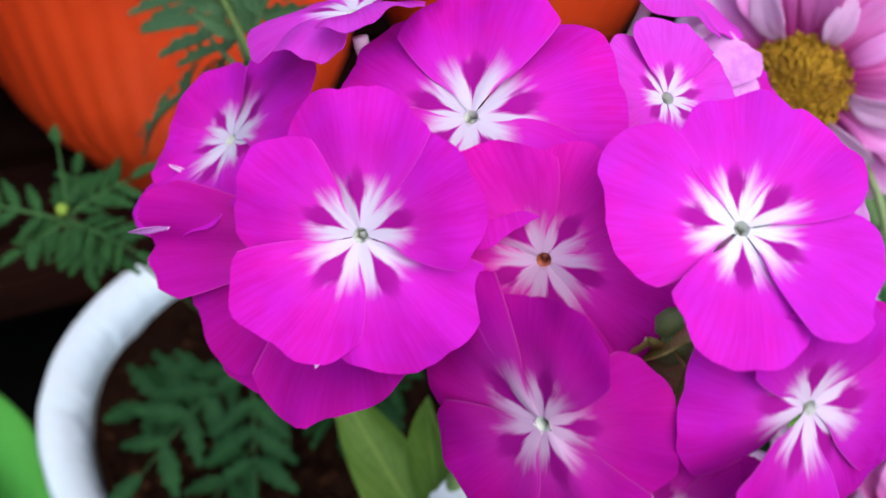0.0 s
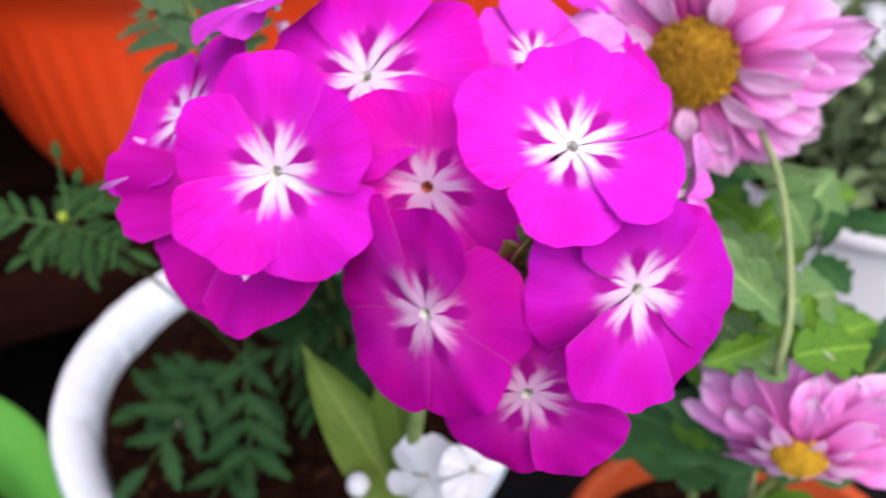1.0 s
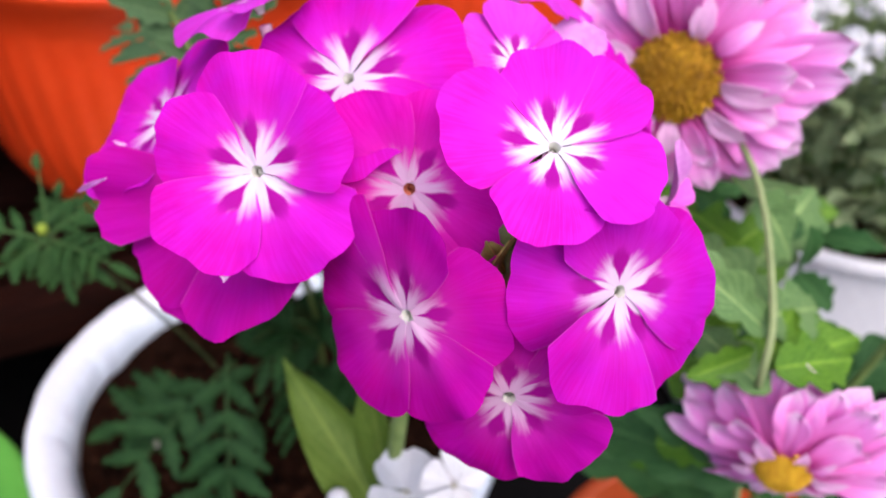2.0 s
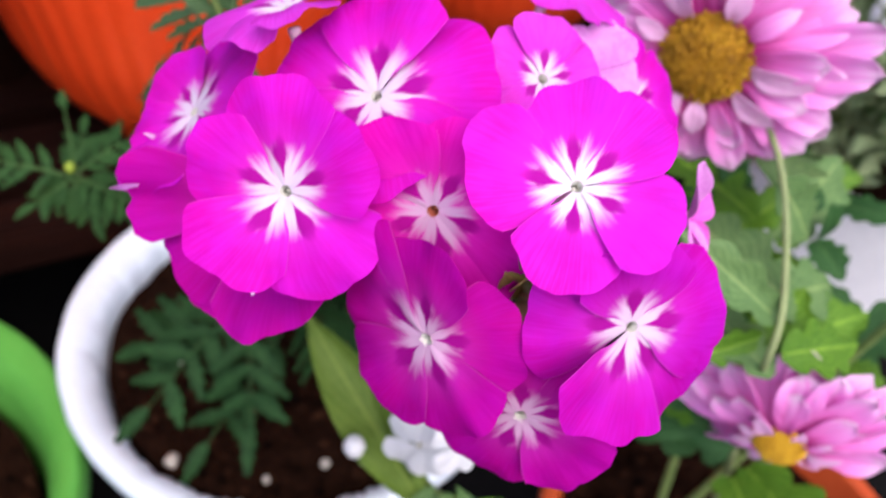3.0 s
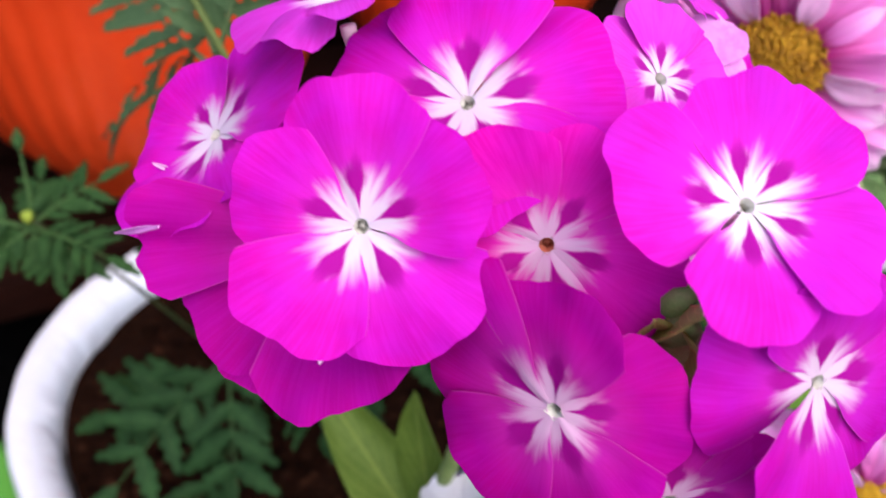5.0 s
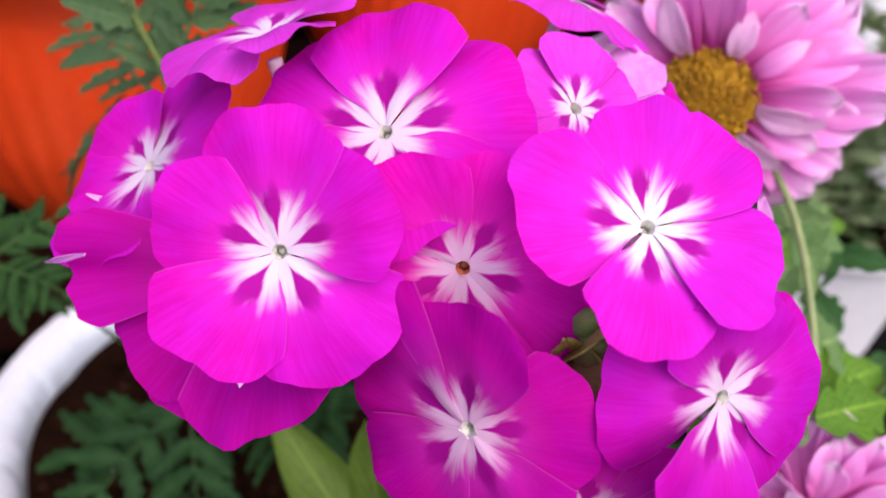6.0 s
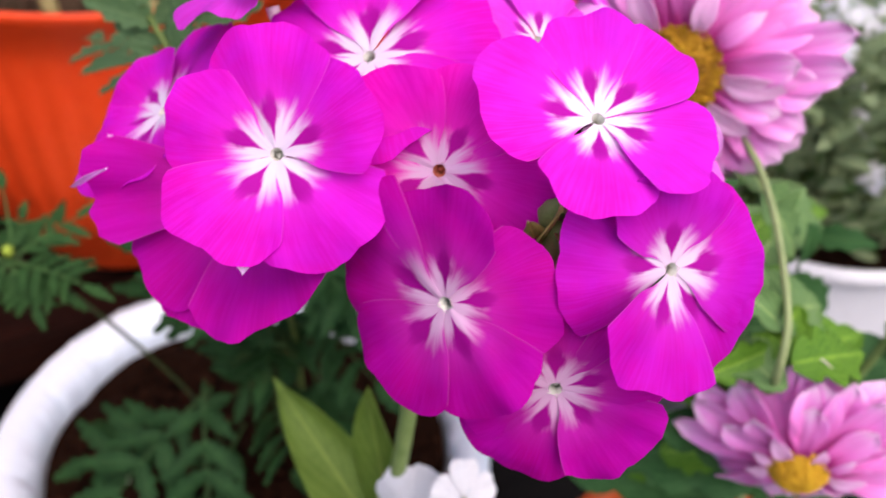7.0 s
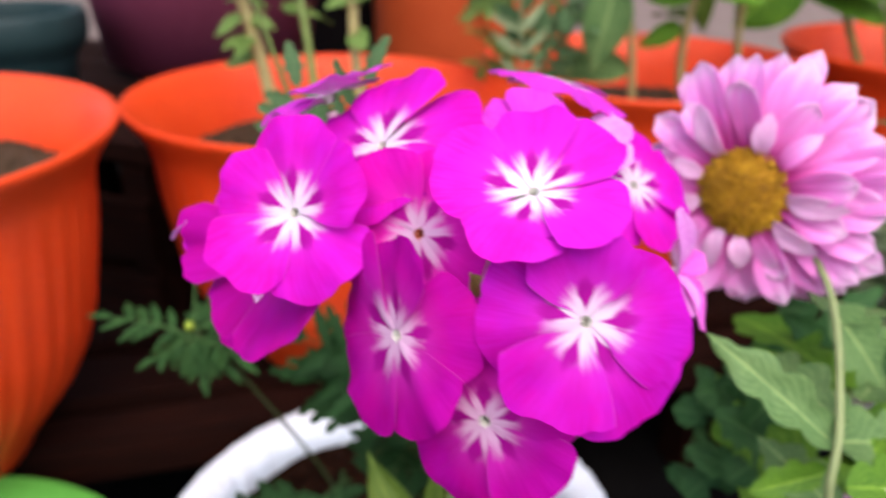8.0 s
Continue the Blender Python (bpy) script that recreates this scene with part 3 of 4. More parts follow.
# a faded flower seen edge on, its petals folded together
stem_part(phlox, [(0.020, 0.100, 0.392), (0.042, 0.098, 0.402), (0.0600, 0.0945, 0.4130)], 0.0011, 0.0008, TUBE)
for k, (tip, w, face) in enumerate((((0.0597, 0.0935, 0.4262), 0.0046, (0.8, -0.5, 0.1)), ((0.0672, 0.0902, 0.4030), 0.0050, (0.9, -0.4, 0.2)), ((0.0645, 0.0885, 0.4065), 0.0040, (0.7, -0.7, 0.1)), ((0.0645, 0.1000, 0.4150), 0.0050, (0.5, -0.6, 0.6)))):
    at = Vector((0.0600, 0.0940, 0.4125))
    me = blade_mesh((Vector(tip) - at).length, w / 2, oval, LILAC if k % 2 == 0 else MAGENTA_BACK, 0.55, 0.08, 0.06, 60 + k, 12, 9, 0.0002, "petal")
    piece("petal", me, phlox, Matrix.Translation(-phlox.location) @ along(at, tip, face), "faded lilac folded petal")

# pale curled petal edges that show their undersides
for at, tip, w, mat in (((-0.0137, 0.0640, 0.4120), (-0.0135, 0.0588, 0.4092), 0.0036, PETAL_BACK), ((-0.0379, 0.0721, 0.4171), (-0.0472, 0.0786, 0.4089), 0.0003, LILAC),
                        ((-0.0440, 0.0939, 0.4097), (-0.0466, 0.0925, 0.4118), 0.0003, PETAL_BACK)):
    me = blade_mesh((Vector(tip) - Vector(at)).length, w / 2, lance, mat, 0.5, -0.03, 0.03, 7, 14, 7, 0.00015, "petal")
    piece("petal", me, phlox, Matrix.Translation(-phlox.location) @ along(at, tip, (-0.2, -0.8, 0.5)), "pale lilac curled petal edge")

# white phlox below the head
white_phlox = thing("white_phlox_plant", (0.012, 0.176, 0.163), "small white phlox with drooping blooms", "flower")
stem_part(white_phlox, [(0.012, 0.176, 0.160), (0.016, 0.140, 0.23), (0.016, 0.115, 0.30)], 0.0018, 0.0011, STEM)
WROOT = Vector((0.016, 0.113, 0.302))
phlox_flower(white_phlox, (0.014, 0.103, 0.302), (-0.15, -0.75, 0.25), [(-150, .0150, -.004), (160, .0150, -.004), (95, .0150, -.004), (20, .0125, -.003), (-60, .0120, -.003)], 31, -0.2, 0, WROOT, True)
phlox_flower(white_phlox, (0.027, 0.100, 0.312), (0.40, -0.60, 0.40), even(20, 0.0105, 33, -0.003, 0.003), 32, -0.15, 0, WROOT, True, wide=(0.75, 0.7, 0.8, 0.72, 0.78))


# ---- chrysanthemum ----
def mum_petal(length, width, rng, curve, spoon, pale=False):
    rows, cols = 12, 11
    ph = rng.uniform(0, 6)
    grid, uv = [], []
    for i in range(rows):
        s = i / (rows - 1)
        half = width * min(1.0, 0.30 + 1.1 * s) * math.sqrt(max(0.0, 1 - s ** 7)) + 0.0002
        for j in range(cols):
            q = -1 + 2 * j / (cols - 1)
            x = half * q
            z = curve * length * s * s + 0.35 * x * x / width + 0.06 * width * math.cos(3 * math.pi * q + 0.4 * math.sin(ph)) * min(1.0, 4 * (1 - s)) + 0.05 * half * math.sin(9 * s + 4 * q + ph)
            z += spoon * length * s ** 4 + 0.02 * length * math.sin(3 * s + ph)
            grid.append((x + 0.06 * length * s * s * math.sin(ph), length * s * (1 - 0.03 * abs(math.sin(2.5 * q * math.pi)) * s), z))
            uv.append((s, 0.5 + 0.5 * q))
    v, f, uvs, slots = two_sided(grid, uv, rows, cols, 0.0003)
    return mesh_of("petal", v, f, [MUM_PALE, MUM_PALE] if pale else [MUM, MUM_PALE], uvs, slots)


def mum_flower(plant, at, normal, radius, disc_r, seed, disc_mat, droop, lean):
    rng = random.Random(seed)
    m = facing(Vector(at) - plant.location, normal)
    # green cup behind the petals
    verts, faces = [], []
    prof = [(0.001, -0.016), (0.005, -0.014), (0.009, -0.009), (disc_r * 0.95, -0.003), (disc_r * 0.9, 0.0)]
    for r, z in prof:
        for k in range(16):
            a = 2 * math.pi * k / 16
            verts.append((r * math.cos(a), r * math.sin(a), z))
    for i in range(4):
        for k in range(16):
            faces.append((i * 16 + k, i * 16 + (k + 1) % 16, (i + 1) * 16 + (k + 1) % 16, (i + 1) * 16 + k))
    fl = piece("flower", mesh_of("flower", verts, faces, [STEM]), plant, m)
    # disc of many florets
    dv, df = [], []
    count = 800
    for k in range(count):
        r = disc_r * math.sqrt((k + 0.5) / count)
        a = k * 2.39996
        h = 0.0052 * (1 - (r / disc_r) ** 2) + 0.0012 - 0.0016 * math.exp(-(r / (0.3 * disc_r)) ** 2) + rng.uniform(-0.0004, 0.0006)
        a += rng.uniform(-0.12, 0.12)
        c = Vector((r * math.cos(a), r * math.sin(a), h))
        w = disc_r * rng.uniform(0.030, 0.052)
        o = len(dv)
        for s2 in range(6):
            b_ = s2 * math.pi / 3
            dv.append(c + Vector((w * math.cos(b_), w * math.sin(b_), -0.0025)))
        for s2 in range(6):
            b_ = s2 * math.pi / 3
            dv.append(c + Vector((0.6 * w * math.cos(b_), 0.6 * w * math.sin(b_), 0.0)))
        dv.append(c + Vector((0, 0, 0.0006)))
        for s2 in range(6):
            n2 = (s2 + 1) % 6
            df.append((o + s2, o + n2, o + 6 + n2, o + 6 + s2))
            df.append((o + 6 + s2, o + 6 + n2, o + 12))
    o = len(dv)
    for i in range(7):
        for k in range(24):
            r, a = disc_r * (1.0 - i / 6.2), 2 * math.pi * k / 24
            dv.append(Vector((r * math.cos(a), r * math.sin(a), 0.0052 * (1 - (r / disc_r) ** 2) - 0.0006)))
    for i in range(6):
        for k in range(24):
            df.append((o + i * 24 + k, o + i * 24 + (k + 1) % 24, o + (i + 1) * 24 + (k + 1) % 24, o + (i + 1) * 24 + k))
    piece("disc", mesh_of("disc", dv, df, [disc_mat]), fl, None, "olive yellow domed flower disc")
    for ring, (count, ln, wd, tilt, z) in enumerate(((17, 1.0, 0.0060, droop, -0.002), (16, 0.92, 0.0058, droop + 0.14, -0.0005), (10, 0.66, 0.0046, droop + 0.26, 0.0005))):
        for k in range(count):
            a = 360 / count * (k + 0.5 * ring) + rng.uniform(-4, 4) * (1.5 if ring < 2 else 3)
            length = (radius - disc_r * 0.8) * ln * rng.uniform(0.84, 1.06)
            length *= 1 + lean * math.cos(radians(a - 50))
            me = mum_petal(length, wd * rng.uniform(0.80, 1.12), rng, rng.uniform(-0.22, 0.06), rng.uniform(-0.08, 0.06))
            pm = pose(0, 0, 0, 0, 0, -a) @ Matrix.Translation((0, disc_r * 0.85, z)) @ pose(0, 0, 0, math.degrees(tilt) + rng.uniform(-8, 8), rng.uniform(-18, 18), 0)
            piece("petal", me, fl, pm)
    # short inner petals that arch over and curl back
    for k, (a, share, wd) in enumerate(((-38, 0.86, 0.0038), (14, 0.66, 0.0030), (44, 0.80, 0.0026), (84, 0.92, 0.0034), (122, 0.80, 0.0030), (148, 0.60, 0.0026), (172, 0.55, 0.0030), (196, 0.62, 0.0026), (222, 0.50, 0.0024), (250, 0.55, 0.0028), (282, 0.5, 0.0024))):
        me = mum_petal(disc_r * share, wd * disc_r / 0.0125, rng, -0.95 + rng.uniform(-0.15, 0.25), -0.25, k % 3 != 2)
        pm = pose(0, 0, 0, 0, 0, -a) @ Matrix.Translation((0, disc_r * 0.92, 0.0012)) @ pose(0, 0, 0, 48 + rng.uniform(-8, 10), rng.uniform(-22, 22), rng.uniform(-12, 12))
        piece("petal", me, fl, pm)
    return fl


MUM_FOOT = (0.1400, 0.1700, 0.1500)
mum = thing("chrysanthemum_plant", MUM_FOOT, "pink chrysanthemum with yellow discs and lobed leaves", "flower")
D1, N1 = Vector((0.0711, 0.1687, 0.4050)), Vector((-0.30, -0.93, 0.12)).normalized()
D2, N2 = Vector((0.1150, 0.1150, 0.3200)), Vector((-0.21, -0.90, -0.24)).normalized()
mum_flower(mum, D1, N1, 0.0375, 0.0124, 51, DISC, -0.08, 0.17)
mum_flower(mum, D2, N2, 0.035, 0.0075, 52, DISC_BRIGHT, -0.42, 0.0)
stem_part(mum, [MUM_FOOT, (0.1330, 0.1570, 0.2220), (0.1190, 0.1470, 0.2920), (0.1070, 0.1310, 0.3270), (0.0995, 0.1150, 0.3520), (0.0995, 0.1250, 0.3680), (0.0950, 0.1570, 0.3870), D1 - N1 * 0.015], 0.0013, 0.0009, STEM_PALE)
stem_part(mum, [(0.1450, 0.1670, 0.1520), (0.1410, 0.1590, 0.2420), (0.1270, 0.1450, 0.3020), D2 - N2 * 0.014], 0.0024, 0.0016, STEM)
stem_part(mum, [(0.1330, 0.1790, 0.1520), (0.1530, 0.1820, 0.2420), (0.1630, 0.1720, 0.3320)], 0.0024, 0.0013, STEM)
rng = random.Random(7)
MUM_LEAVES = (
    ((0.1010, 0.1250, 0.3660), (0.0750, 0.1640, 0.3620), 0.022, 1), ((0.0970, 0.1520, 0.3820), (0.1170, 0.1550, 0.3600), 0.020, 1), ((0.1010, 0.1370, 0.3520), (0.1320, 0.1600, 0.3450), 0.024, 1),
    ((0.1030, 0.1150, 0.3470), (0.0830, 0.1330, 0.3540), 0.014, 1), ((0.1030, 0.1170, 0.3540), (0.1290, 0.1290, 0.3520), 0.018, 0), ((0.0970, 0.1520, 0.3800), (0.1110, 0.1970, 0.3700), 0.026, 1),
    ((0.1010, 0.1190, 0.3420), (0.1150, 0.1470, 0.3540), 0.018, 0), ((0.1070, 0.1370, 0.3320), (0.1430, 0.1550, 0.3400), 0.024, 0), ((0.1090, 0.1250, 0.3240), (0.0810, 0.1450, 0.3280), 0.017, 0),
    ((0.1250, 0.1420, 0.2570), (0.1290, 0.0950, 0.2760), 0.030, 0), ((0.1310, 0.1470, 0.2570), (0.1510, 0.0990, 0.2740), 0.034, 0),
    ((0.1150, 0.1320, 0.3020), (0.0790, 0.1370, 0.3140), 0.022, 0), ((0.1190, 0.1370, 0.2870), (0.0630, 0.1570, 0.2870), 0.034, 0), ((0.1080, 0.1670, 0.3020), (0.0730, 0.1970, 0.3320), 0.034, 0),
    ((0.1230, 0.1670, 0.2920), (0.0830, 0.2120, 0.3020), 0.036, 0), ((0.1310, 0.1670, 0.2720), (0.1130, 0.2220, 0.2920), 0.036, 0), ((0.1530, 0.1820, 0.2920), (0.1980, 0.1920, 0.3120), 0.032, 0),
    ((0.1610, 0.1750, 0.3220), (0.1930, 0.1570, 0.3370), 0.028, 0), ((0.1270, 0.1570, 0.2620), (0.1830, 0.1570, 0.2870), 0.034, 0), ((0.1210, 0.1670, 0.2320), (0.0780, 0.1870, 0.2470), 0.034, 0),
    ((0.1310, 0.1720, 0.2170), (0.1530, 0.2320, 0.2370), 0.036, 0), ((0.1250, 0.1670, 0.2420), (0.0580, 0.1720, 0.2570), 0.032, 0), ((0.1530, 0.1820, 0.2520), (0.1980, 0.2220, 0.2670), 0.034, 0),
    ((0.1330, 0.1350, 0.2520), (0.1130, 0.0890, 0.2640), 0.030, 0), ((0.1380, 0.1370, 0.2520), (0.1690, 0.0930, 0.2860), 0.032, 0), ((0.1330, 0.1290, 0.2520), (0.1410, 0.0810, 0.2640), 0.030, 0),
    ((0.1130, 0.1770, 0.3420), (0.1380, 0.2120, 0.3570), 0.028, 1), ((0.1030, 0.1720, 0.3520), (0.0750, 0.2070, 0.3540), 0.026, 0),
)
for k, (a, b_, w, grey) in enumerate(MUM_LEAVES):
    # low inner leaves take the darker green that stands in for shade
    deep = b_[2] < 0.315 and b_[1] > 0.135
    mat = LEAF_MUM_GREY if grey else (LEAF_MUM_SHADED if deep else LEAF_MUM)
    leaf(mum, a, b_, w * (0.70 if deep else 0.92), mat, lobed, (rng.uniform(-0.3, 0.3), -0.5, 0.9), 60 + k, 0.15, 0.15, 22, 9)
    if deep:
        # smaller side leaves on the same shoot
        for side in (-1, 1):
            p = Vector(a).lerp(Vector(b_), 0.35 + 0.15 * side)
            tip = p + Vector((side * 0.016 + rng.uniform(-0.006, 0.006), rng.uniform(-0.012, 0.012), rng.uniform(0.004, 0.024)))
            leaf(mum, p, tip, w * 0.42, LEAF_MUM_SHADED if side < 0 else LEAF_MUM, lobed, (0.2 * side, -0.6, 0.8), 400 + 2 * k + side, 0.2, 0.2, 14, 7)
# leafy shoots behind the two blooms, mostly in the green darkened for shade
rng = random.Random(77)
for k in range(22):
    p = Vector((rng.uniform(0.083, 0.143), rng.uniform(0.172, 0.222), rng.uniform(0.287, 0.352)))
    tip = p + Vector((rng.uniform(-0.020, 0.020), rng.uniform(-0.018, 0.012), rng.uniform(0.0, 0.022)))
    leaf(mum, p, tip, rng.uniform(0.010, 0.016), LEAF_MUM_SHADED if k % 3 else LEAF_MUM, lobed, (rng.uniform(-0.4, 0.4), -0.7, 0.7), 500 + k, 0.2, 0.2, 14, 7)
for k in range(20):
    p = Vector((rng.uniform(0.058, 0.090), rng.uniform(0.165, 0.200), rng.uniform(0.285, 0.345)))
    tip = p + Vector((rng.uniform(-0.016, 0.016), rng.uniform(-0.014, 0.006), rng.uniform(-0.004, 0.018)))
    leaf(mum, p, tip, rng.uniform(0.009, 0.015), LEAF_MUM_SHADED, lobed, (rng.uniform(-0.4, 0.4), -0.7, 0.7), 540 + k, 0.2, 0.2, 14, 7)
leaf(mum, (0.100, 0.122, 0.361), (0.069, 0.122, 0.386), 0.013, LEAF_MUM_GREY, lobed, (0.4, -0.7, 0.6), 580, 0.3, 0.1, 22, 9)
leaf(mum, (0.100, 0.124, 0.352), (0.083, 0.116, 0.347), 0.011, LEAF_MUM, lobed, (0.2, -0.8, 0.5), 581, 0.3, 0.1, 18, 9)
stem_part(mum, [(0.1280, 0.1850, 0.1520), (0.1210, 0.1920, 0.2420), (0.1130, 0.1970, 0.3420)], 0.0022, 0.0012, STEM)
stem_part(mum, [(0.1230, 0.1890, 0.2470), (0.1030, 0.1950, 0.2920), (0.0910, 0.1970, 0.3370)], 0.0014, 0.0009, STEM)


# ---- pots ----
def lathe(profile, sides, flute=None, wobble=0.0, seed=0):
    """Ring mesh from (radius, z) pairs. flute(z) gives the depth of vertical ribs."""
    rng = random.Random(seed)
    ph = [rng.uniform(0, 6) for _ in range(3)]
    verts, faces = [], []
    for r, z in profile:
        for k in range(sides):
            a = 2 * math.pi * k / sides
            rr = r
            if flute:
                rr += flute(z) * (abs(math.sin(a * sides / 12)) - 0.5)
            if wobble:
                rr += wobble * (math.sin(7 * a + ph[0]) + 0.7 * math.sin(17 * a + ph[1]) + 0.4 * math.sin(31 * a + ph[2]))
            verts.append((rr * math.cos(a), rr * math.sin(a), z))
    n = len(profile)
    for i in range(n - 1):
        for k in range(sides):
            a, b_ = i * sides + k, i * sides + (k + 1) % sides
            faces.append((a, b_, b_ + sides, a + sides))
    faces.append(tuple(range(sides - 1, -1, -1)))
    faces.append(tuple((n - 1) * sides + k for k in range(sides)))
    return verts, faces


def soil_mesh(radius, seed, mat, depth=0.02):
    """Uneven top of soil on a shallow plug."""
    rings, sides = 22, 56
    verts, faces = [(0, 0, noise.noise((seed, 0, 0)) * 0.004)], []
    for i in range(1, rings + 1):
        for k in range(sides):
            a = 2 * math.pi * k / sides
            r = radius * i / rings
            x, y = r * math.cos(a), r * math.sin(a)
            z = noise.noise((x * 60 + seed, y * 60, 0)) * 0.004 + noise.noise((x * 200, y * 200, seed)) * 0.0025 + noise.noise((x * 18, y * 18, seed)) * 0.005
            verts.append((x, y, z))
    for k in range(sides):
        faces.append((0, 1 + k, 1 + (k + 1) % sides))
    for i in range(rings - 1):
        for k in range(sides):
            a, b_ = 1 + i * sides + k, 1 + i * sides + (k + 1) % sides
            faces.append((a, a + sides, b_ + sides, b_))
    o = len(verts)
    for k in range(sides):
        a = 2 * math.pi * k / sides
        verts.append((radius * math.cos(a), radius * math.sin(a), -depth))
    last = 1 + (rings - 1) * sides
    for k in range(sides):
        faces.append((last + k, o + k, o + (k + 1) % sides, last + (k + 1) % sides))
    # clods
    rng = random.Random(seed + 5)
    for _ in range(620):
        r, a, s = radius * math.sqrt(rng.random()) * 0.97, rng.uniform(0, 6.28), rng.uniform(0.0008, 0.0036)
        c = Vector((r * math.cos(a), r * math.sin(a), noise.noise((r * math.cos(a) * 18, r * math.sin(a) * 18, seed)) * 0.005 + s * 0.3))
        o = len(verts)
        for p in ((1, 0, 0), (-1, 0, 0), (0, 1, 0), (0, -1, 0), (0, 0, 1), (0, 0, -1)):
            verts.append(c + Vector(p) * s * rng.uniform(0.6, 1.3))
        for f in ((0, 2, 4), (2, 1, 4), (1, 3, 4), (3, 0, 4), (2, 0, 5), (1, 2, 5), (3, 1, 5), (0, 3, 5)):
            faces.append(tuple(o + i for i in f))
    return mesh_of("soil", verts, faces, [mat], smooth=False)


def ribbed_pot(at, base_z, rim_z, r, label, seed, name="flower_pot", mat=None, soil_drop=0.045, group="ribbed orange pots"):
    """Tapered pot with a rolled rim band and vertical ribs that fade to a smooth foot."""
    h = rim_z - base_z
    pot = thing(name, (at[0], at[1], base_z), label, "flower pot", group)
    prof = [(0.40 * r, 0.0), (0.44 * r, 0.002), (0.50 * r, 0.08 * h), (0.595 * r, 0.174 * h), (0.675 * r, 0.25 * h), (0.735 * r, 0.33 * h), (0.79 * r, 0.44 * h), (0.845 * r, 0.66 * h),
            (0.868 * r, 0.80 * h), (0.885 * r, 0.86 * h), (0.925 * r, 0.915 * h), (0.968 * r, 0.955 * h), (0.996 * r, 0.980 * h), (1.0 * r, 0.992 * h), (0.994 * r, h), (0.978 * r, 0.998 * h),
            (0.940 * r, 0.955 * h), (0.855 * r, 0.86 * h), (0.81 * r, 0.66 * h), (0.74 * r, 0.42 * h), (0.60 * r, 0.22 * h), (0.40 * r, 0.03 * h)]
    fl = lambda z: 0.0014 * max(0.0, min(1.0, (z - 0.08 * h) / (0.15 * h))) * max(0.0, min(1.0, (0.86 * h - z) / (0.1 * h)))
    dense = []
    for (r0, z0), (r1, z1) in zip(prof[:9], prof[1:10]):
        for s in range(3):
            dense.append((r0 + (r1 - r0) * s / 3, z0 + (z1 - z0) * s / 3))
    dense += prof[9:]
    v, f = lathe(dense, 240, None)
    v = [list(p) for p in v]
    outer = len(dense) - (len(prof) - 9)
    for i in range(outer):
        z = dense[i][1]
        for k in range(240):
            a = 2 * math.pi * k / 240
            d = fl(z) * (abs(math.sin(a * 24)) - 0.1)
            p = v[i * 240 + k]
            p[0] += d * math.cos(a)
            p[1] += d * math.sin(a)
    piece("body", mesh_of("body", v, f, [mat or ORANGE]), pot)
    piece("soil", soil_mesh(0.788 * r, seed, SOIL_DRY), pot, Matrix.Translation((0, 0, h - soil_drop)), "dry brown potting soil")
    return pot


SHELF_Z = 0.155
ribbed_pot((-0.374, 0.213), SHELF_Z, 0.362, 0.146, "ribbed orange plastic pot with dry soil on the shelf", 1, soil_drop=0.036)
ribbed_pot((-0.201, 0.436), SHELF_Z, 0.350, 0.133, "ribbed orange plastic pot holding a leggy plant", 2)
ribbed_pot((-0.009, 0.615), SHELF_Z, 0.352, 0.134, "ribbed orange plastic pot with dry stems", 3)
ribbed_pot((0.228, 0.745), SHELF_Z, 0.358, 0.134, "ribbed orange plastic pot behind the pink bloom", 4)


def open_pot(name, at, base_z, rim_z, r, lip, mat, label, soil, soil_drop, seed, wobble=0.0, foot=0.7, drop=0.012, slope=0.0):
    """Smooth tapered pot with a broad rounded lip."""
    h = rim_z - base_z
    pot = thing(name, (at[0], at[1], base_z), label, "flower pot")
    ri = r - lip
    top = h - slope
    prof = [(foot * r * 0.96, 0.0), (foot * r, 0.003), ((foot + 0.93) / 2 * (r - lip * 0.3), 0.5 * h), (0.93 * (r - lip * 0.3), h - drop * 1.6), (r - lip * 0.25, h - drop * 1.3), (r, h - drop), (r + 0.0005, h - drop * 0.5),
            (r - lip * 0.05, h - drop * 0.18), (r - lip * 0.16, h), (r - lip * 0.84, h - slope * 0.8), (ri + lip * 0.02, top - drop * 0.10), (ri, top - drop * 0.4), (ri - 0.002, top - drop * 1.0),
            (ri * 0.93, 0.5 * h), (ri * 0.8, 0.05 * h)]
    v, f = lathe(prof, 360, None, wobble, seed)
    if wobble:
        for i in (8, 9, 10, 11):
            for k in range(360):
                a = 2 * math.pi * k / 360
                d = 0.0012 * noise.noise((14 * math.cos(a), 14 * math.sin(a), 0.0)) + (0.0038 if i > 9 else 0.0014) * noise.noise((45 * math.cos(a), 45 * math.sin(a), 1.0)) + (0.0028 if i > 9 else 0.0) * noise.noise((95 * math.cos(a), 95 * math.sin(a), 2.0))
                x, y, z = v[i * 360 + k]
                v[i * 360 + k] = (x + d * math.cos(a), y + d * math.sin(a), z + 0.4 * d)
    piece("body", mesh_of("body", v, f, [mat]), pot)
    piece("soil", soil_mesh((ri - 0.003) * (1 - 0.07 * soil_drop / (0.5 * h)), seed, soil), pot, Matrix.Translation((0, 0, h - soil_drop)), "dark potting soil with shade in its colour")
    return pot


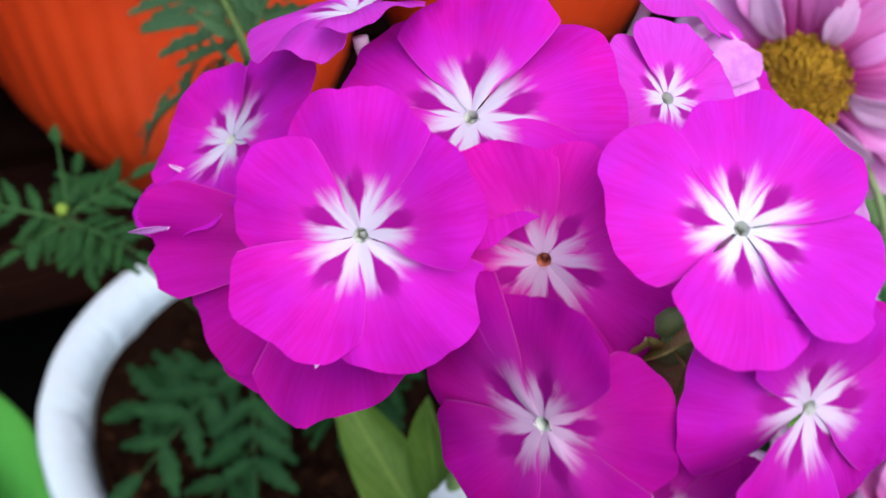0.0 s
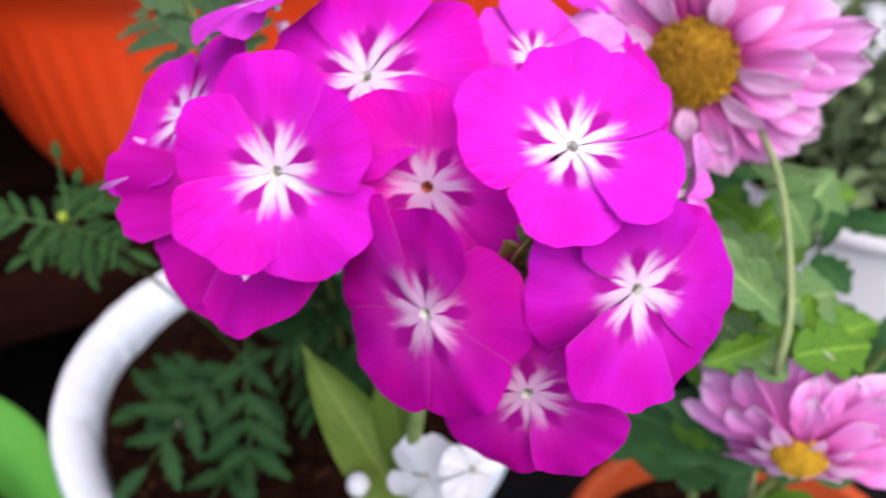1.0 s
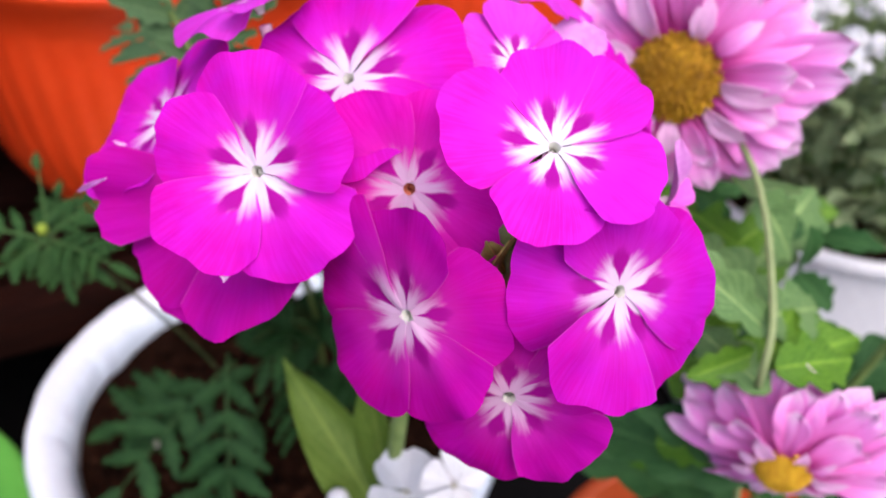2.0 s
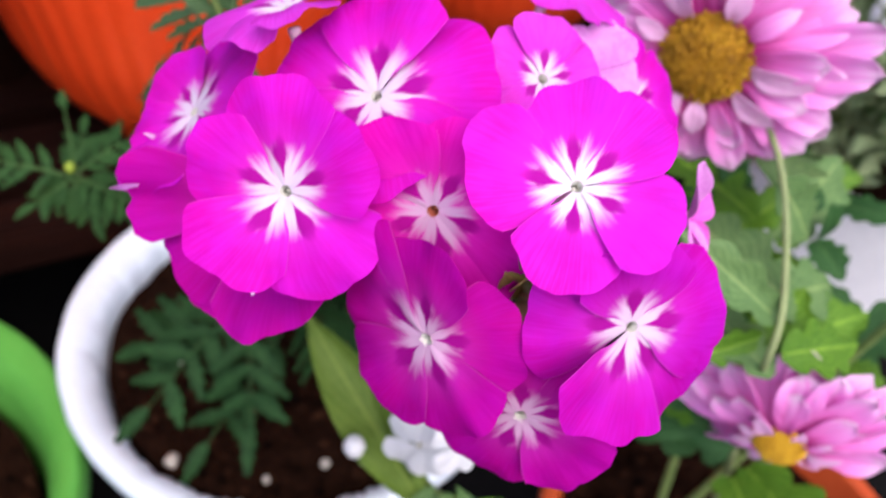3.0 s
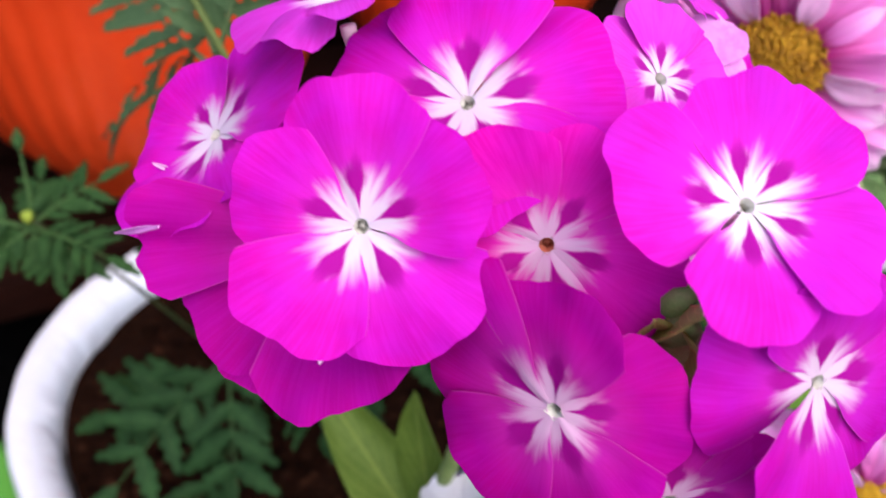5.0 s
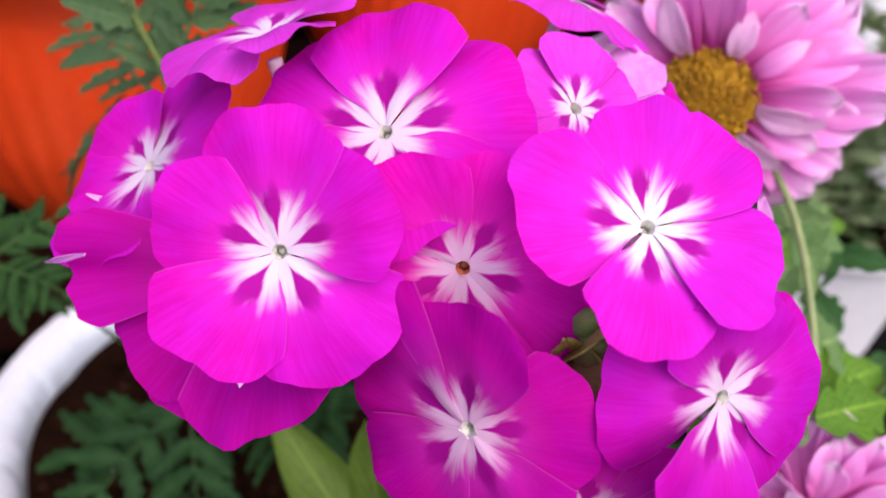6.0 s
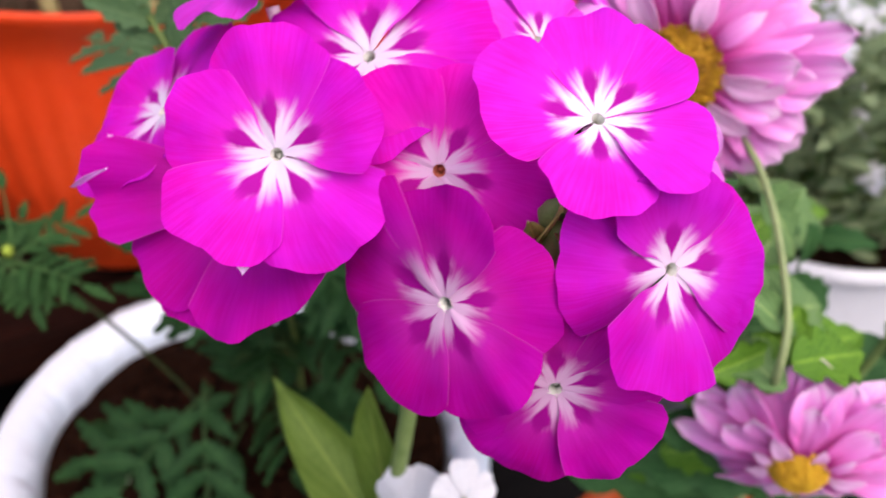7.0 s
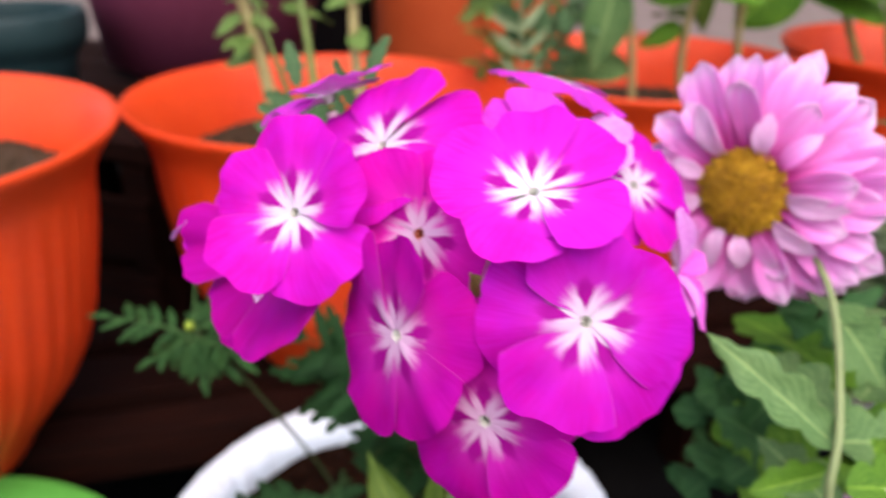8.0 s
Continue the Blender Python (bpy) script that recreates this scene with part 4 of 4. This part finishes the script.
open_pot("flower_pot", (-0.0705, 0.2440), 0.0, 0.176, 0.1190, 0.0170, WHITE_POT, "white plastic pot with a rough rounded lip", SOIL_SHADED, 0.019, 11, 0.00022, slope=0.013)
open_pot("flower_pot", (-0.262, 0.096), 0.0, 0.162, 0.128, 0.0220, GREEN_POT, "bright green plastic pot with dark soil", SOIL_SHADED, 0.045, 12, 0.0, 0.72, 0.02, slope=0.028)
open_pot("flower_pot", (0.155, 0.162), 0.0, 0.170, 0.087, 0.0080, TERRA, "brown red plastic pot with a thin lip", SOIL_SHADED, 0.018, 13, 0.0, 0.7, 0.01)
open_pot("flower_pot", (0.263, 0.475), 0.0, 0.213, 0.102, 0.0060, GREY_POT, "pale grey plastic pot full of white blooms", SOIL_SHADED, 0.02, 14, 0.0, 0.66, 0.008)

# grit on the soil
for k, (x, y, s) in enumerate(((-0.106, 0.158, 0.0034), (-0.035, 0.172, 0.0024), (-0.060, 0.158, 0.0018), (-0.125, 0.215, 0.002))):
    bm = bmesh.new()
    bmesh.ops.create_icosphere(bm, subdivisions=2, radius=s)
    for vert in bm.verts:
        vert.co *= 1 + 0.25 * noise.noise(vert.co * 400 + Vector((k, 0, 0)))
    me = bpy.data.meshes.new("pebble")
    bm.to_mesh(me)
    bm.free()
    me.materials.append(PERLITE)
    me.polygons.foreach_set("use_smooth", np.ones(len(me.polygons), dtype=bool))
    ob = new("pebble", me)
    ob.location = (x, y, 0.158)
    tagged(ob, "off white grit pebble lying on dark soil", "pebble", "grit on the soil")

# ---- shelf, ground, wall ----
def box_mesh(name, sx, sy, sz, mat, bevel=0.003):
    bm = bmesh.new()
    bmesh.ops.create_cube(bm, size=1.0)
    bmesh.ops.scale(bm, vec=(sx, sy, sz), verts=bm.verts)
    bmesh.ops.bevel(bm, geom=list(bm.edges), offset=bevel, segments=2, affect="EDGES")
    me = bpy.data.meshes.new(name)
    bm.to_mesh(me)
    bm.free()
    me.materials.append(mat)
    return me


SHELF_YAW = 35.0
shelf = thing("plant_rack", (-0.26, 0.278, 0.0), "low rack of dark brown weathered wooden beams", "plant rack")
shelf.rotation_euler = (0, 0, radians(SHELF_YAW))
for y, w in ((0.019, 0.036), (0.082, 0.060), (0.160, 0.060), (0.240, 0.060), (0.320, 0.060), (0.400, 0.060)):
    piece("beam", box_mesh("beam", 2.6, w, 0.032, WOOD, 0.003), shelf, Matrix.Translation((0.25, y, SHELF_Z - 0.016)))
for x in (-0.9, 0.45, 1.45):
    piece("bearer", box_mesh("bearer", 0.045, 0.52, 0.045, WOOD), shelf, Matrix.Translation((x, 0.24, SHELF_Z - 0.032 - 0.0225)))
    for y in (0.06, 0.42):
        piece("leg", box_mesh("leg", 0.045, 0.045, SHELF_Z - 0.077, WOOD), shelf, Matrix.Translation((x, y, (SHELF_Z - 0.077) / 2)))

# the ground's black stands in for shade under the rack
ground = new("ground", mesh_of("ground", [(-60, -60, 0), (60, -60, 0), (60, 60, 0), (-60, 60, 0)], [(0, 1, 2, 3)], [SHADE_GROUND], smooth=False))
tagged(ground, "ground coloured near black in place of shade", "ground", "", "structure")
wall = new("wall_north", box_mesh("wall_north", 6.0, 0.2, 2.4, PLASTER, 0.004))
wall.matrix_world = Matrix.Translation((0, 1.75, 1.2))
tagged(wall, "pinkish grey plastered garden wall", "wall", "", "structure")


# ---- marigold: feathery leaves ----
def pinnate_mesh(length, pairs, leaflet, width, mat, seed, droop=0.2, name="leaf"):
    """Compound leaf along +y: a thin rachis with pairs of toothed leaflets and one at the tip."""
    rng = random.Random(seed)
    verts, faces, uvs = [], [], []
    spine = lambda s: Vector((0.03 * length * math.sin(3 * s + seed), length * s, -droop * length * s * s))
    tv, tf = tube_data([spine(i / 8) for i in range(9)], [0.0009 - 0.0006 * i / 8 for i in range(9)], 5)
    verts += tv
    uvs += [(0.5, 0.5)] * len(tv)
    faces += tf
    jobs = [(1.0, 0, leaflet * 1.15)]
    for k in range(pairs):
        s = 0.22 + 0.74 * k / pairs
        size = leaflet * (0.65 + 0.6 * math.sin(math.pi * (0.2 + 0.65 * k / pairs)))
        for sd in (-1, 1):
            jobs.append((s + rng.uniform(-0.02, 0.02), sd, size * rng.uniform(0.85, 1.1)))
    for s, sd, ln in jobs:
        o = spine(s)
        ang = radians(rng.uniform(42, 60)) * sd
        d = Vector((math.sin(ang), math.cos(ang), rng.uniform(-0.25, 0.2))).normalized()
        side = d.cross(Vector((0, 0, 1))).normalized()
        upv = side.cross(d)
        rows = 9
        b0 = len(verts)
        for gap in (0.0, -0.00025):
            for i in range(rows):
                q = i / (rows - 1)
                w = width * ln / leaflet * (math.sin(math.pi * min(1, 0.06 + 0.94 * q ** 0.8)) ** 0.8) * (rng.uniform(0.85, 1.1) if i % 2 else rng.uniform(0.5, 0.75)) + 0.00012
                c = o + d * ln * q + upv * (-0.18 * ln * q * q + gap)
                for e in (-1, 0, 1):
                    tooth = d * (0.06 * ln if i % 2 else 0.0)
                    verts.append(c + side * w * e + upv * abs(e) * w * 0.35 + tooth * abs(e))
                    uvs.append((q, 0.5 + 0.5 * e))
        n3 = rows * 3
        for i in range(rows - 1):
            for e in range(2):
                a = b0 + i * 3 + e
                faces.append((a, a + 1, a + 4, a + 3))
                faces.append((n3 + a + 3, n3 + a + 4, n3 + a + 1, n3 + a))
    return mesh_of(name, verts, faces, [mat], uvs)


def pinnate(plant, at, tip, mat, seed, pairs=6, leaflet=0.014, width=0.0024, face=(0, -0.4, 1), droop=0.12):
    at, tip = Vector(at), Vector(tip)
    me = pinnate_mesh((tip - at).length * 0.86, pairs, leaflet, width, mat, seed, droop)
    return piece("leaf", me, plant, Matrix.Translation(-plant.location) @ along(at, tip, face))


def bud(plant, at, r, mat, name="bud", label=""):
    prof = [(0.35 * r, -1.3 * r), (0.8 * r, -0.8 * r), (r, 0), (0.85 * r, 0.6 * r), (0.4 * r, 1.0 * r)]
    v, f = lathe(prof, 14)
    return piece(name, mesh_of(name, v, f, [mat]), plant, Matrix.Translation(Vector(at) - plant.location), label)


SPROUT = plain("yellow green bud", (0.14, 0.22, 0.02), (0.30, 0.38, 0.05), 400, 0.6)
marigold = thing("marigold_plant", (-0.075, 0.245, 0.160), "leafy green marigold seedling with one yellow green bud", "plant")
G = Vector((-0.1275, 0.1785, 0.3160))
stem_part(marigold, [(-0.0745, 0.2265, 0.1560), (-0.0845, 0.2115, 0.2210), (-0.1095, 0.1895, 0.2860), G], 0.0008, 0.0007, STEM_SHADE)
for k, (tip, sz) in enumerate((((-0.1665, 0.1705, 0.3215), 0.012), ((-0.1325, 0.1900, 0.3380), 0.006), ((-0.1190, 0.1700, 0.2990), 0.009), ((-0.0960, 0.1645, 0.3180), 0.011), ((-0.1075, 0.1915, 0.3290), 0.010),
                               ((-0.1410, 0.1670, 0.3050), 0.009), ((-0.1080, 0.1735, 0.3060), 0.010), ((-0.1345, 0.2015, 0.3190), 0.009))):
    pinnate(marigold, G + Vector((0, 0, -0.003)), tip, LEAF_MARIGOLD_TOP, 100 + k, 4 if sz > 0.007 else 1, sz * 0.92, 0.0018)
bud(marigold, G + Vector((0, -0.001, 0.002)), 0.0019, SPROUT)
# low leaves in the green darkened for shade
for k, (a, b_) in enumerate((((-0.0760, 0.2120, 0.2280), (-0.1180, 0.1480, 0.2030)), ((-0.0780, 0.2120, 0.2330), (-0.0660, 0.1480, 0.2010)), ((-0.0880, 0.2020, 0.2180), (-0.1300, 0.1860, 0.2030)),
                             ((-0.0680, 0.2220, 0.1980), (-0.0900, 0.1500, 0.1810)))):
    pinnate(marigold, a, b_, LEAF_MARIGOLD_SHADED, 120 + k, 4, 0.019, 0.0038, (0, -0.6, 0.8), 0.18)

tall = thing("marigold_plant", (-0.045, 0.265, 0.160), "tall thin marigold with grey green feathery leaves", "plant")
J = Vector((-0.0591, 0.1718, 0.3857))
stem_part(tall, [(-0.045, 0.256, 0.145), (-0.046, 0.232, 0.25), (-0.048, 0.185, 0.345), J, (-0.0945, 0.204, 0.422), (-0.150, 0.255, 0.480)], 0.0014, 0.0007, STEM_DARK)
for k, tip in enumerate(((-0.1316, 0.2280, 0.3255), (-0.0766, 0.1870, 0.4245), (-0.0466, 0.1770, 0.4295), (-0.1116, 0.2200, 0.3845))):
    pinnate(tall, J + Vector((-0.004, 0.006, -0.006)), tip, LEAF_FROND, 140 + k, 5, 0.014, 0.0032, (0.2, -0.5, 0.8))
rng = random.Random(21)
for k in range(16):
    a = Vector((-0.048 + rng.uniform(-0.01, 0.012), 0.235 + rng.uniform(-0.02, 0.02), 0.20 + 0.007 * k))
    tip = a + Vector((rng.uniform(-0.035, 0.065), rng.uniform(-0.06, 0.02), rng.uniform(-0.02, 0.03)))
    pinnate(tall, a, tip, LEAF_MARIGOLD_SHADED, 160 + k, 5, 0.017, 0.0034, (0, -0.6, 0.8), 0.2)


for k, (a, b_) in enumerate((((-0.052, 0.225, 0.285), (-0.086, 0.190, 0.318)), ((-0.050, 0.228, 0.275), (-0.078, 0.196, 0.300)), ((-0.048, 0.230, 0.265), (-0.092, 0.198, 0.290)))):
    pinnate(tall, a, b_, LEAF_MARIGOLD_SHADED, 190 + k, 5, 0.017, 0.0036, (0, -0.7, 0.6), 0.1)


# ---- alyssum in the grey pot ----
def floret_cluster(plant, at, normal, r, seed, count=22):
    rng = random.Random(seed)
    verts, faces = [], []
    for k in range(count):
        a, q = rng.uniform(0, 6.283), math.sqrt(rng.random())
        c = Vector((r * q * math.cos(a), r * q * math.sin(a), 0.55 * r * (1 - q * q)))
        n = (c + Vector((0, 0, 0.6 * r))).normalized()
        m = facing(c, n)
        for p in range(4):
            o = len(verts)
            b_ = p * math.pi / 2 + a
            d = Vector((math.cos(b_), math.sin(b_), 0.1))
            sd = Vector((-math.sin(b_), math.cos(b_), 0))
            for x, w, z in ((0.0003, 0.0003, 0), (0.0014, 0.0010, 0.0002), (0.0024, 0.0007, 0)):
                for e in (-1, 1):
                    verts.append(m @ (d * x + sd * w * e + Vector((0, 0, z))))
            verts.append(m @ (d * 0.0012 + Vector((0, 0, -0.0005))))
            faces += [(o, o + 2, o + 3, o + 1), (o + 2, o + 4, o + 5, o + 3), (o, o + 6, o + 2), (o + 2, o + 6, o + 4), (o + 1, o + 3, o + 6), (o + 3, o + 5, o + 6)]
    me = mesh_of("bloom", verts, faces, [WHITE_PETAL], smooth=False)
    return piece("bloom", me, plant, Matrix.Translation(-plant.location) @ facing(at, normal), "tiny white four petalled blooms")


def foliage_mesh(name, centre, spread, count, size, mat, seed, upright=0.5):
    """A mass of small narrow leaves round a centre, in the local frame."""
    rng = random.Random(seed)
    verts, faces, uvs = [], [], []
    for _ in range(count):
        d = Vector((rng.gauss(0, 1), rng.gauss(0, 1), rng.gauss(0, 1))).normalized() * rng.random() ** 0.5
        c = Vector(centre) + Vector((d.x * spread[0], d.y * spread[1], d.z * spread[2]))
        y = Vector((d.x + rng.uniform(-0.6, 0.6), d.y + rng.uniform(-0.6, 0.6), upright + rng.uniform(-0.5, 0.5))).normalized()
        sd = y.cross(Vector((rng.uniform(-1, 1), rng.uniform(-1, 1), rng.uniform(0.2, 1)))).normalized()
        n = sd.cross(y)
        ln = size * rng.uniform(0.6, 1.3)
        w = ln * 0.17
        o = len(verts)
        for q, k, z in ((0, 0.25, 0), (0.35, 1, 0.02), (0.7, 0.9, 0.0), (1, 0.06, -0.10)):
            for e in (-1, 0, 1):
                verts.append(c + y * ln * q + sd * w * k * e + n * (ln * z + w * 0.35 * abs(e) * k))
                uvs.append((q, 0.5 + 0.5 * e))
        for i in range(3):
            for e in range(2):
                a = o + i * 3 + e
                faces.append((a, a + 1, a + 4, a + 3))
    return mesh_of(name, verts, faces, [mat], uvs)


alyssum = thing("alyssum_plant", (0.261, 0.475, 0.192), "bushy alyssum with clusters of tiny white blooms", "flower")
for k, (c, sp, n) in enumerate((((0, 0, 0.06), (0.10, 0.10, 0.06), 700), ((-0.03, -0.06, 0.08), (0.09, 0.07, 0.06), 500), ((0.03, -0.02, 0.11), (0.10, 0.08, 0.05), 450), ((-0.05, 0.03, 0.11), (0.08, 0.08, 0.05), 400))):
    tagged(piece("foliage", foliage_mesh("foliage", c, sp, n, 0.022, LEAF_ALYSSUM if k % 2 else LEAF_MUM_GREY, 200 + k), alyssum), kind="stuff")
rng = random.Random(31)
for k in range(44):
    a, q = rng.uniform(0, 6.283), math.sqrt(rng.random())
    at = Vector((0.252 + 0.115 * q * math.cos(a), 0.463 + 0.115 * q * math.sin(a), 0.335 - 0.05 * q * q + rng.uniform(-0.01, 0.02)))
    floret_cluster(alyssum, at, (math.cos(a) * q, math.sin(a) * q - 0.4, 1), rng.uniform(0.006, 0.010), 220 + k)
    stem_part(alyssum, [(0.261 + 0.05 * q * math.cos(a), 0.475 + 0.05 * q * math.sin(a), 0.195), (at + Vector((0.261, 0.475, 0.26))) / 2, at], 0.0012, 0.0008, STEM)

tagged(piece("foliage", foliage_mesh("foliage", (-0.055, -0.085, 0.135), (0.06, 0.06, 0.035), 380, 0.020, LEAF_ALYSSUM, 209), alyssum), kind="stuff")
for k in range(26):
    a, q = rng.uniform(0, 6.283), math.sqrt(rng.random())
    at = Vector((0.204 + 0.055 * q * math.cos(a), 0.385 + 0.060 * q * math.sin(a), 0.361 + rng.uniform(-0.012, 0.012)))
    floret_cluster(alyssum, at, (math.cos(a) * q, math.sin(a) * q - 0.5, 1), rng.uniform(0.006, 0.010), 280 + k)
    stem_part(alyssum, [(0.236, 0.443, 0.204), (0.226, 0.413, 0.289), at], 0.0012, 0.0008, STEM)

# ---- plants in the orange pots ----
def sprig(plant, points, r0, r1, mat, leaf_mat, count, size, seed, feathery=False, low=0.2):
    """A bent stem with leaves all along it."""
    r = random.Random(seed)
    stem_part(plant, points, r0, r1, mat)
    path = bend(points)
    for j in range(count):
        q = low + (1 - low) * (j + r.random()) / count
        p = path[min(len(path) - 1, int(q * (len(path) - 1)))]
        a = r.uniform(0, 6.283)
        ln = size * r.uniform(0.6, 1.25)
        tip = p + Vector((math.cos(a) * ln, math.sin(a) * ln, r.uniform(-0.35, 0.6) * ln))
        face = (r.uniform(-0.3, 0.3), -0.6, 0.8)
        if feathery:
            pinnate(plant, p, tip, leaf_mat, seed * 50 + j, 5, size * 0.36, size * 0.06, face)
        else:
            leaf(plant, p, tip, ln * r.uniform(0.42, 0.6), leaf_mat, oval if j % 3 else lance, face, seed * 50 + j, 0.15, 0.25, 8, 5)


leggy = thing("leggy_plant", (-0.2177, 0.4300, 0.2980), "leggy plant with soft pale leaves on thin stems", "plant")
sprig(leggy, [(-0.2227, 0.4200, 0.2980), (-0.2397, 0.4150, 0.3880), (-0.2537, 0.4000, 0.4680), (-0.2797, 0.3850, 0.5980)], 0.0050, 0.0030, STEM_DRY, LEAF_BACK, 40, 0.024, 61, False, 0.30)
sprig(leggy, [(-0.2077, 0.4450, 0.2980), (-0.2227, 0.4520, 0.3980), (-0.2497, 0.4700, 0.4980), (-0.2537, 0.4900, 0.6280)], 0.0032, 0.0020, STEM, LEAF_BACK, 30, 0.022, 62, False, 0.32)
sprig(leggy, [(-0.1677, 0.4300, 0.2980), (-0.1757, 0.4350, 0.3780), (-0.1837, 0.4450, 0.4580), (-0.2077, 0.4400, 0.6180)], 0.0042, 0.0026, STEM_DRY, LEAF_BACK, 18, 0.022, 63, False, 0.36)

dry = thing("dry_stemmed_plant", (-0.0106, 0.6010, 0.3020), "sparse plant with straw stems and mixed green leaves", "plant")
sprig(dry, [(-0.0956, 0.5610, 0.3020), (-0.1026, 0.5460, 0.3820), (-0.0966, 0.5360, 0.4620), (-0.1106, 0.5310, 0.6020)], 0.0036, 0.0022, STEM, LEAF_BACK, 18, 0.044, 71, True)
sprig(dry, [(-0.0506, 0.5710, 0.3020), (-0.0606, 0.5460, 0.3820), (-0.0706, 0.5260, 0.4420), (-0.0656, 0.5210, 0.5520)], 0.0026, 0.0018, STEM, LEAF_FROND, 14, 0.050, 72, True)
sprig(dry, [(-0.0056, 0.5610, 0.3020), (-0.0126, 0.5510, 0.3820), (-0.0246, 0.5410, 0.4620), (-0.0086, 0.5310, 0.6020)], 0.0030, 0.0020, STEM_DRY, LEAF_MUM_GREY, 9, 0.070, 73)
sprig(dry, [(0.0344, 0.5760, 0.3020), (0.0234, 0.5610, 0.3620), (0.0314, 0.5460, 0.4220), (0.0644, 0.5410, 0.5420)], 0.0034, 0.0022, STEM_DRY, LEAF_MUM, 7, 0.055, 74, False, 0.45)
sprig(dry, [(0.0744, 0.6110, 0.3020), (0.0594, 0.5860, 0.3820), (0.0654, 0.5610, 0.4720), (0.0494, 0.5510, 0.6020)], 0.0030, 0.0020, STEM_DRY, LEAF_BACK, 8, 0.055, 75, False, 0.45)

leaf(dry, (-0.0180, 0.5000, 0.4250), (-0.0300, 0.5000, 0.3580), 0.032, LEAF_MUM_GREY, lance, (0.3, -0.9, 0.3), 790, 0.2, 0.1)
pinnate(dry, (-0.0740, 0.5000, 0.3420), (-0.0850, 0.4950, 0.4180), LEAF_ALYSSUM, 300, 3, 0.022, 0.0034, (0.1, -1.0, 0.2), 0.05)
leaf(dry, (0.0254, 0.6410, 0.4220), (0.0314, 0.6330, 0.3700), 0.022, LEAF_PHLOX, lance, (-0.2206, -0.8990, 0.3020), 791, 0.2, 0.1)
leaf(dry, (0.1044, 0.6410, 0.4270), (0.0514, 0.6330, 0.3820), 0.050, LEAF_MUM, oval, (0.0794, -0.7990, 0.6020), 792, 0.2, 0.15)
pinnate(dry, (-0.0656, 0.5090, 0.3540), (-0.0906, 0.5070, 0.4200), LEAF_FROND, 793, 4, 0.020, 0.0042, (0, -1, 0.2), 0.05)
pinnate(dry, (-0.0706, 0.5130, 0.3520), (-0.0506, 0.5070, 0.3870), LEAF_FROND, 794, 3, 0.016, 0.0038, (0, -1, 0.2), 0.05)

bushy = thing("bushy_plant", (0.224, 0.738, 0.300), "bushy plant with broad grey green leaves", "plant")
for k, (dx, dy) in enumerate(((-0.06, -0.06), (0.0, -0.08), (0.05, -0.03), (-0.03, 0.02), (-0.09, -0.01))):
    sprig(bushy, [(0.224 + dx * 0.5, 0.738 + dy * 0.5, 0.300), (0.224 + dx, 0.738 + dy, 0.40), (0.224 + dx * 1.4, 0.738 + dy * 1.5, 0.52), (0.219 + dx * 1.7, 0.738 + dy * 1.7, 0.62)], 0.0034, 0.0020, STEM, LEAF_MUM_GREY if k % 2 else LEAF_MUM, 12, 0.065, 80 + k, False, 0.3)

# ---- added slatted crate behind the rack, under the dark pots: fills a shaded gap ----
CRATE_Z = 0.300
crate = thing("gap_filler_crate", (-0.528, 0.588, 0.0), "added dark slatted crate filling the shaded gap below two pots", "crate")
for x in (-0.67, -0.33):
    for y in (0.455, 0.765):
        piece("post", box_mesh("post", 0.03, 0.03, CRATE_Z - 0.016, WOOD), crate, Matrix.Translation((x + 0.5, y - 0.61, (CRATE_Z - 0.016) / 2)))
for z in (0.035, 0.100, 0.165, 0.230):
    for y in (0.436, 0.784):
        piece("slat", box_mesh("slat", 0.37, 0.008, 0.052, WOOD, 0.002), crate, Matrix.Translation((0, y - 0.61, z)))
    for x in (-0.689, -0.311):
        piece("slat", box_mesh("slat", 0.008, 0.33, 0.052, WOOD, 0.002), crate, Matrix.Translation((x + 0.5, 0, z)))
for k in range(5):
    piece("slat", box_mesh("slat", 0.386, 0.064, 0.016, WOOD, 0.002), crate, Matrix.Translation((0, 0.470 + 0.070 * k - 0.61, CRATE_Z - 0.008)))

# ---- pots behind ----
open_pot("flower_pot", (-0.464, 0.679), 0.30, 0.556, 0.140, 0.010, MAROON_POT, "tall maroon plastic pot behind the orange pots", SOIL_SHADED, 0.03, 21, 0.0, 0.6, 0.03)
open_pot("flower_pot", (-0.526, 0.480), 0.30, 0.380, 0.066, 0.008, TEAL_POT, "dark teal plastic pot in the shade", SOIL_SHADED, 0.03, 22, 0.0, 0.75, 0.02)
open_pot("flower_pot", (-0.237, 0.86), 0.0, 0.50, 0.125, 0.010, TERRA, "brown red plastic pot in the back row", SOIL_SHADED, 0.03, 23, 0.0, 0.7, 0.03)
# added pot: its black covers the wall where only shade belongs
open_pot("flower_pot", (-0.462, 0.985), 0.0, 0.52, 0.120, 0.010, SHADE_FILLER_POT, "added black pot standing in for shade between back pots", SOIL_SHADED, 0.03, 24, 0.0, 0.75, 0.03)
bud(white_phlox, (-0.0066, 0.1079, 0.2862), 0.0036, WHITE_PETAL, "bud", "closed white flower bud")
stem_part(white_phlox, [(0.004, 0.150, 0.215), (-0.004, 0.120, 0.255), (-0.0066, 0.109, 0.282)], 0.0012, 0.0009, STEM)
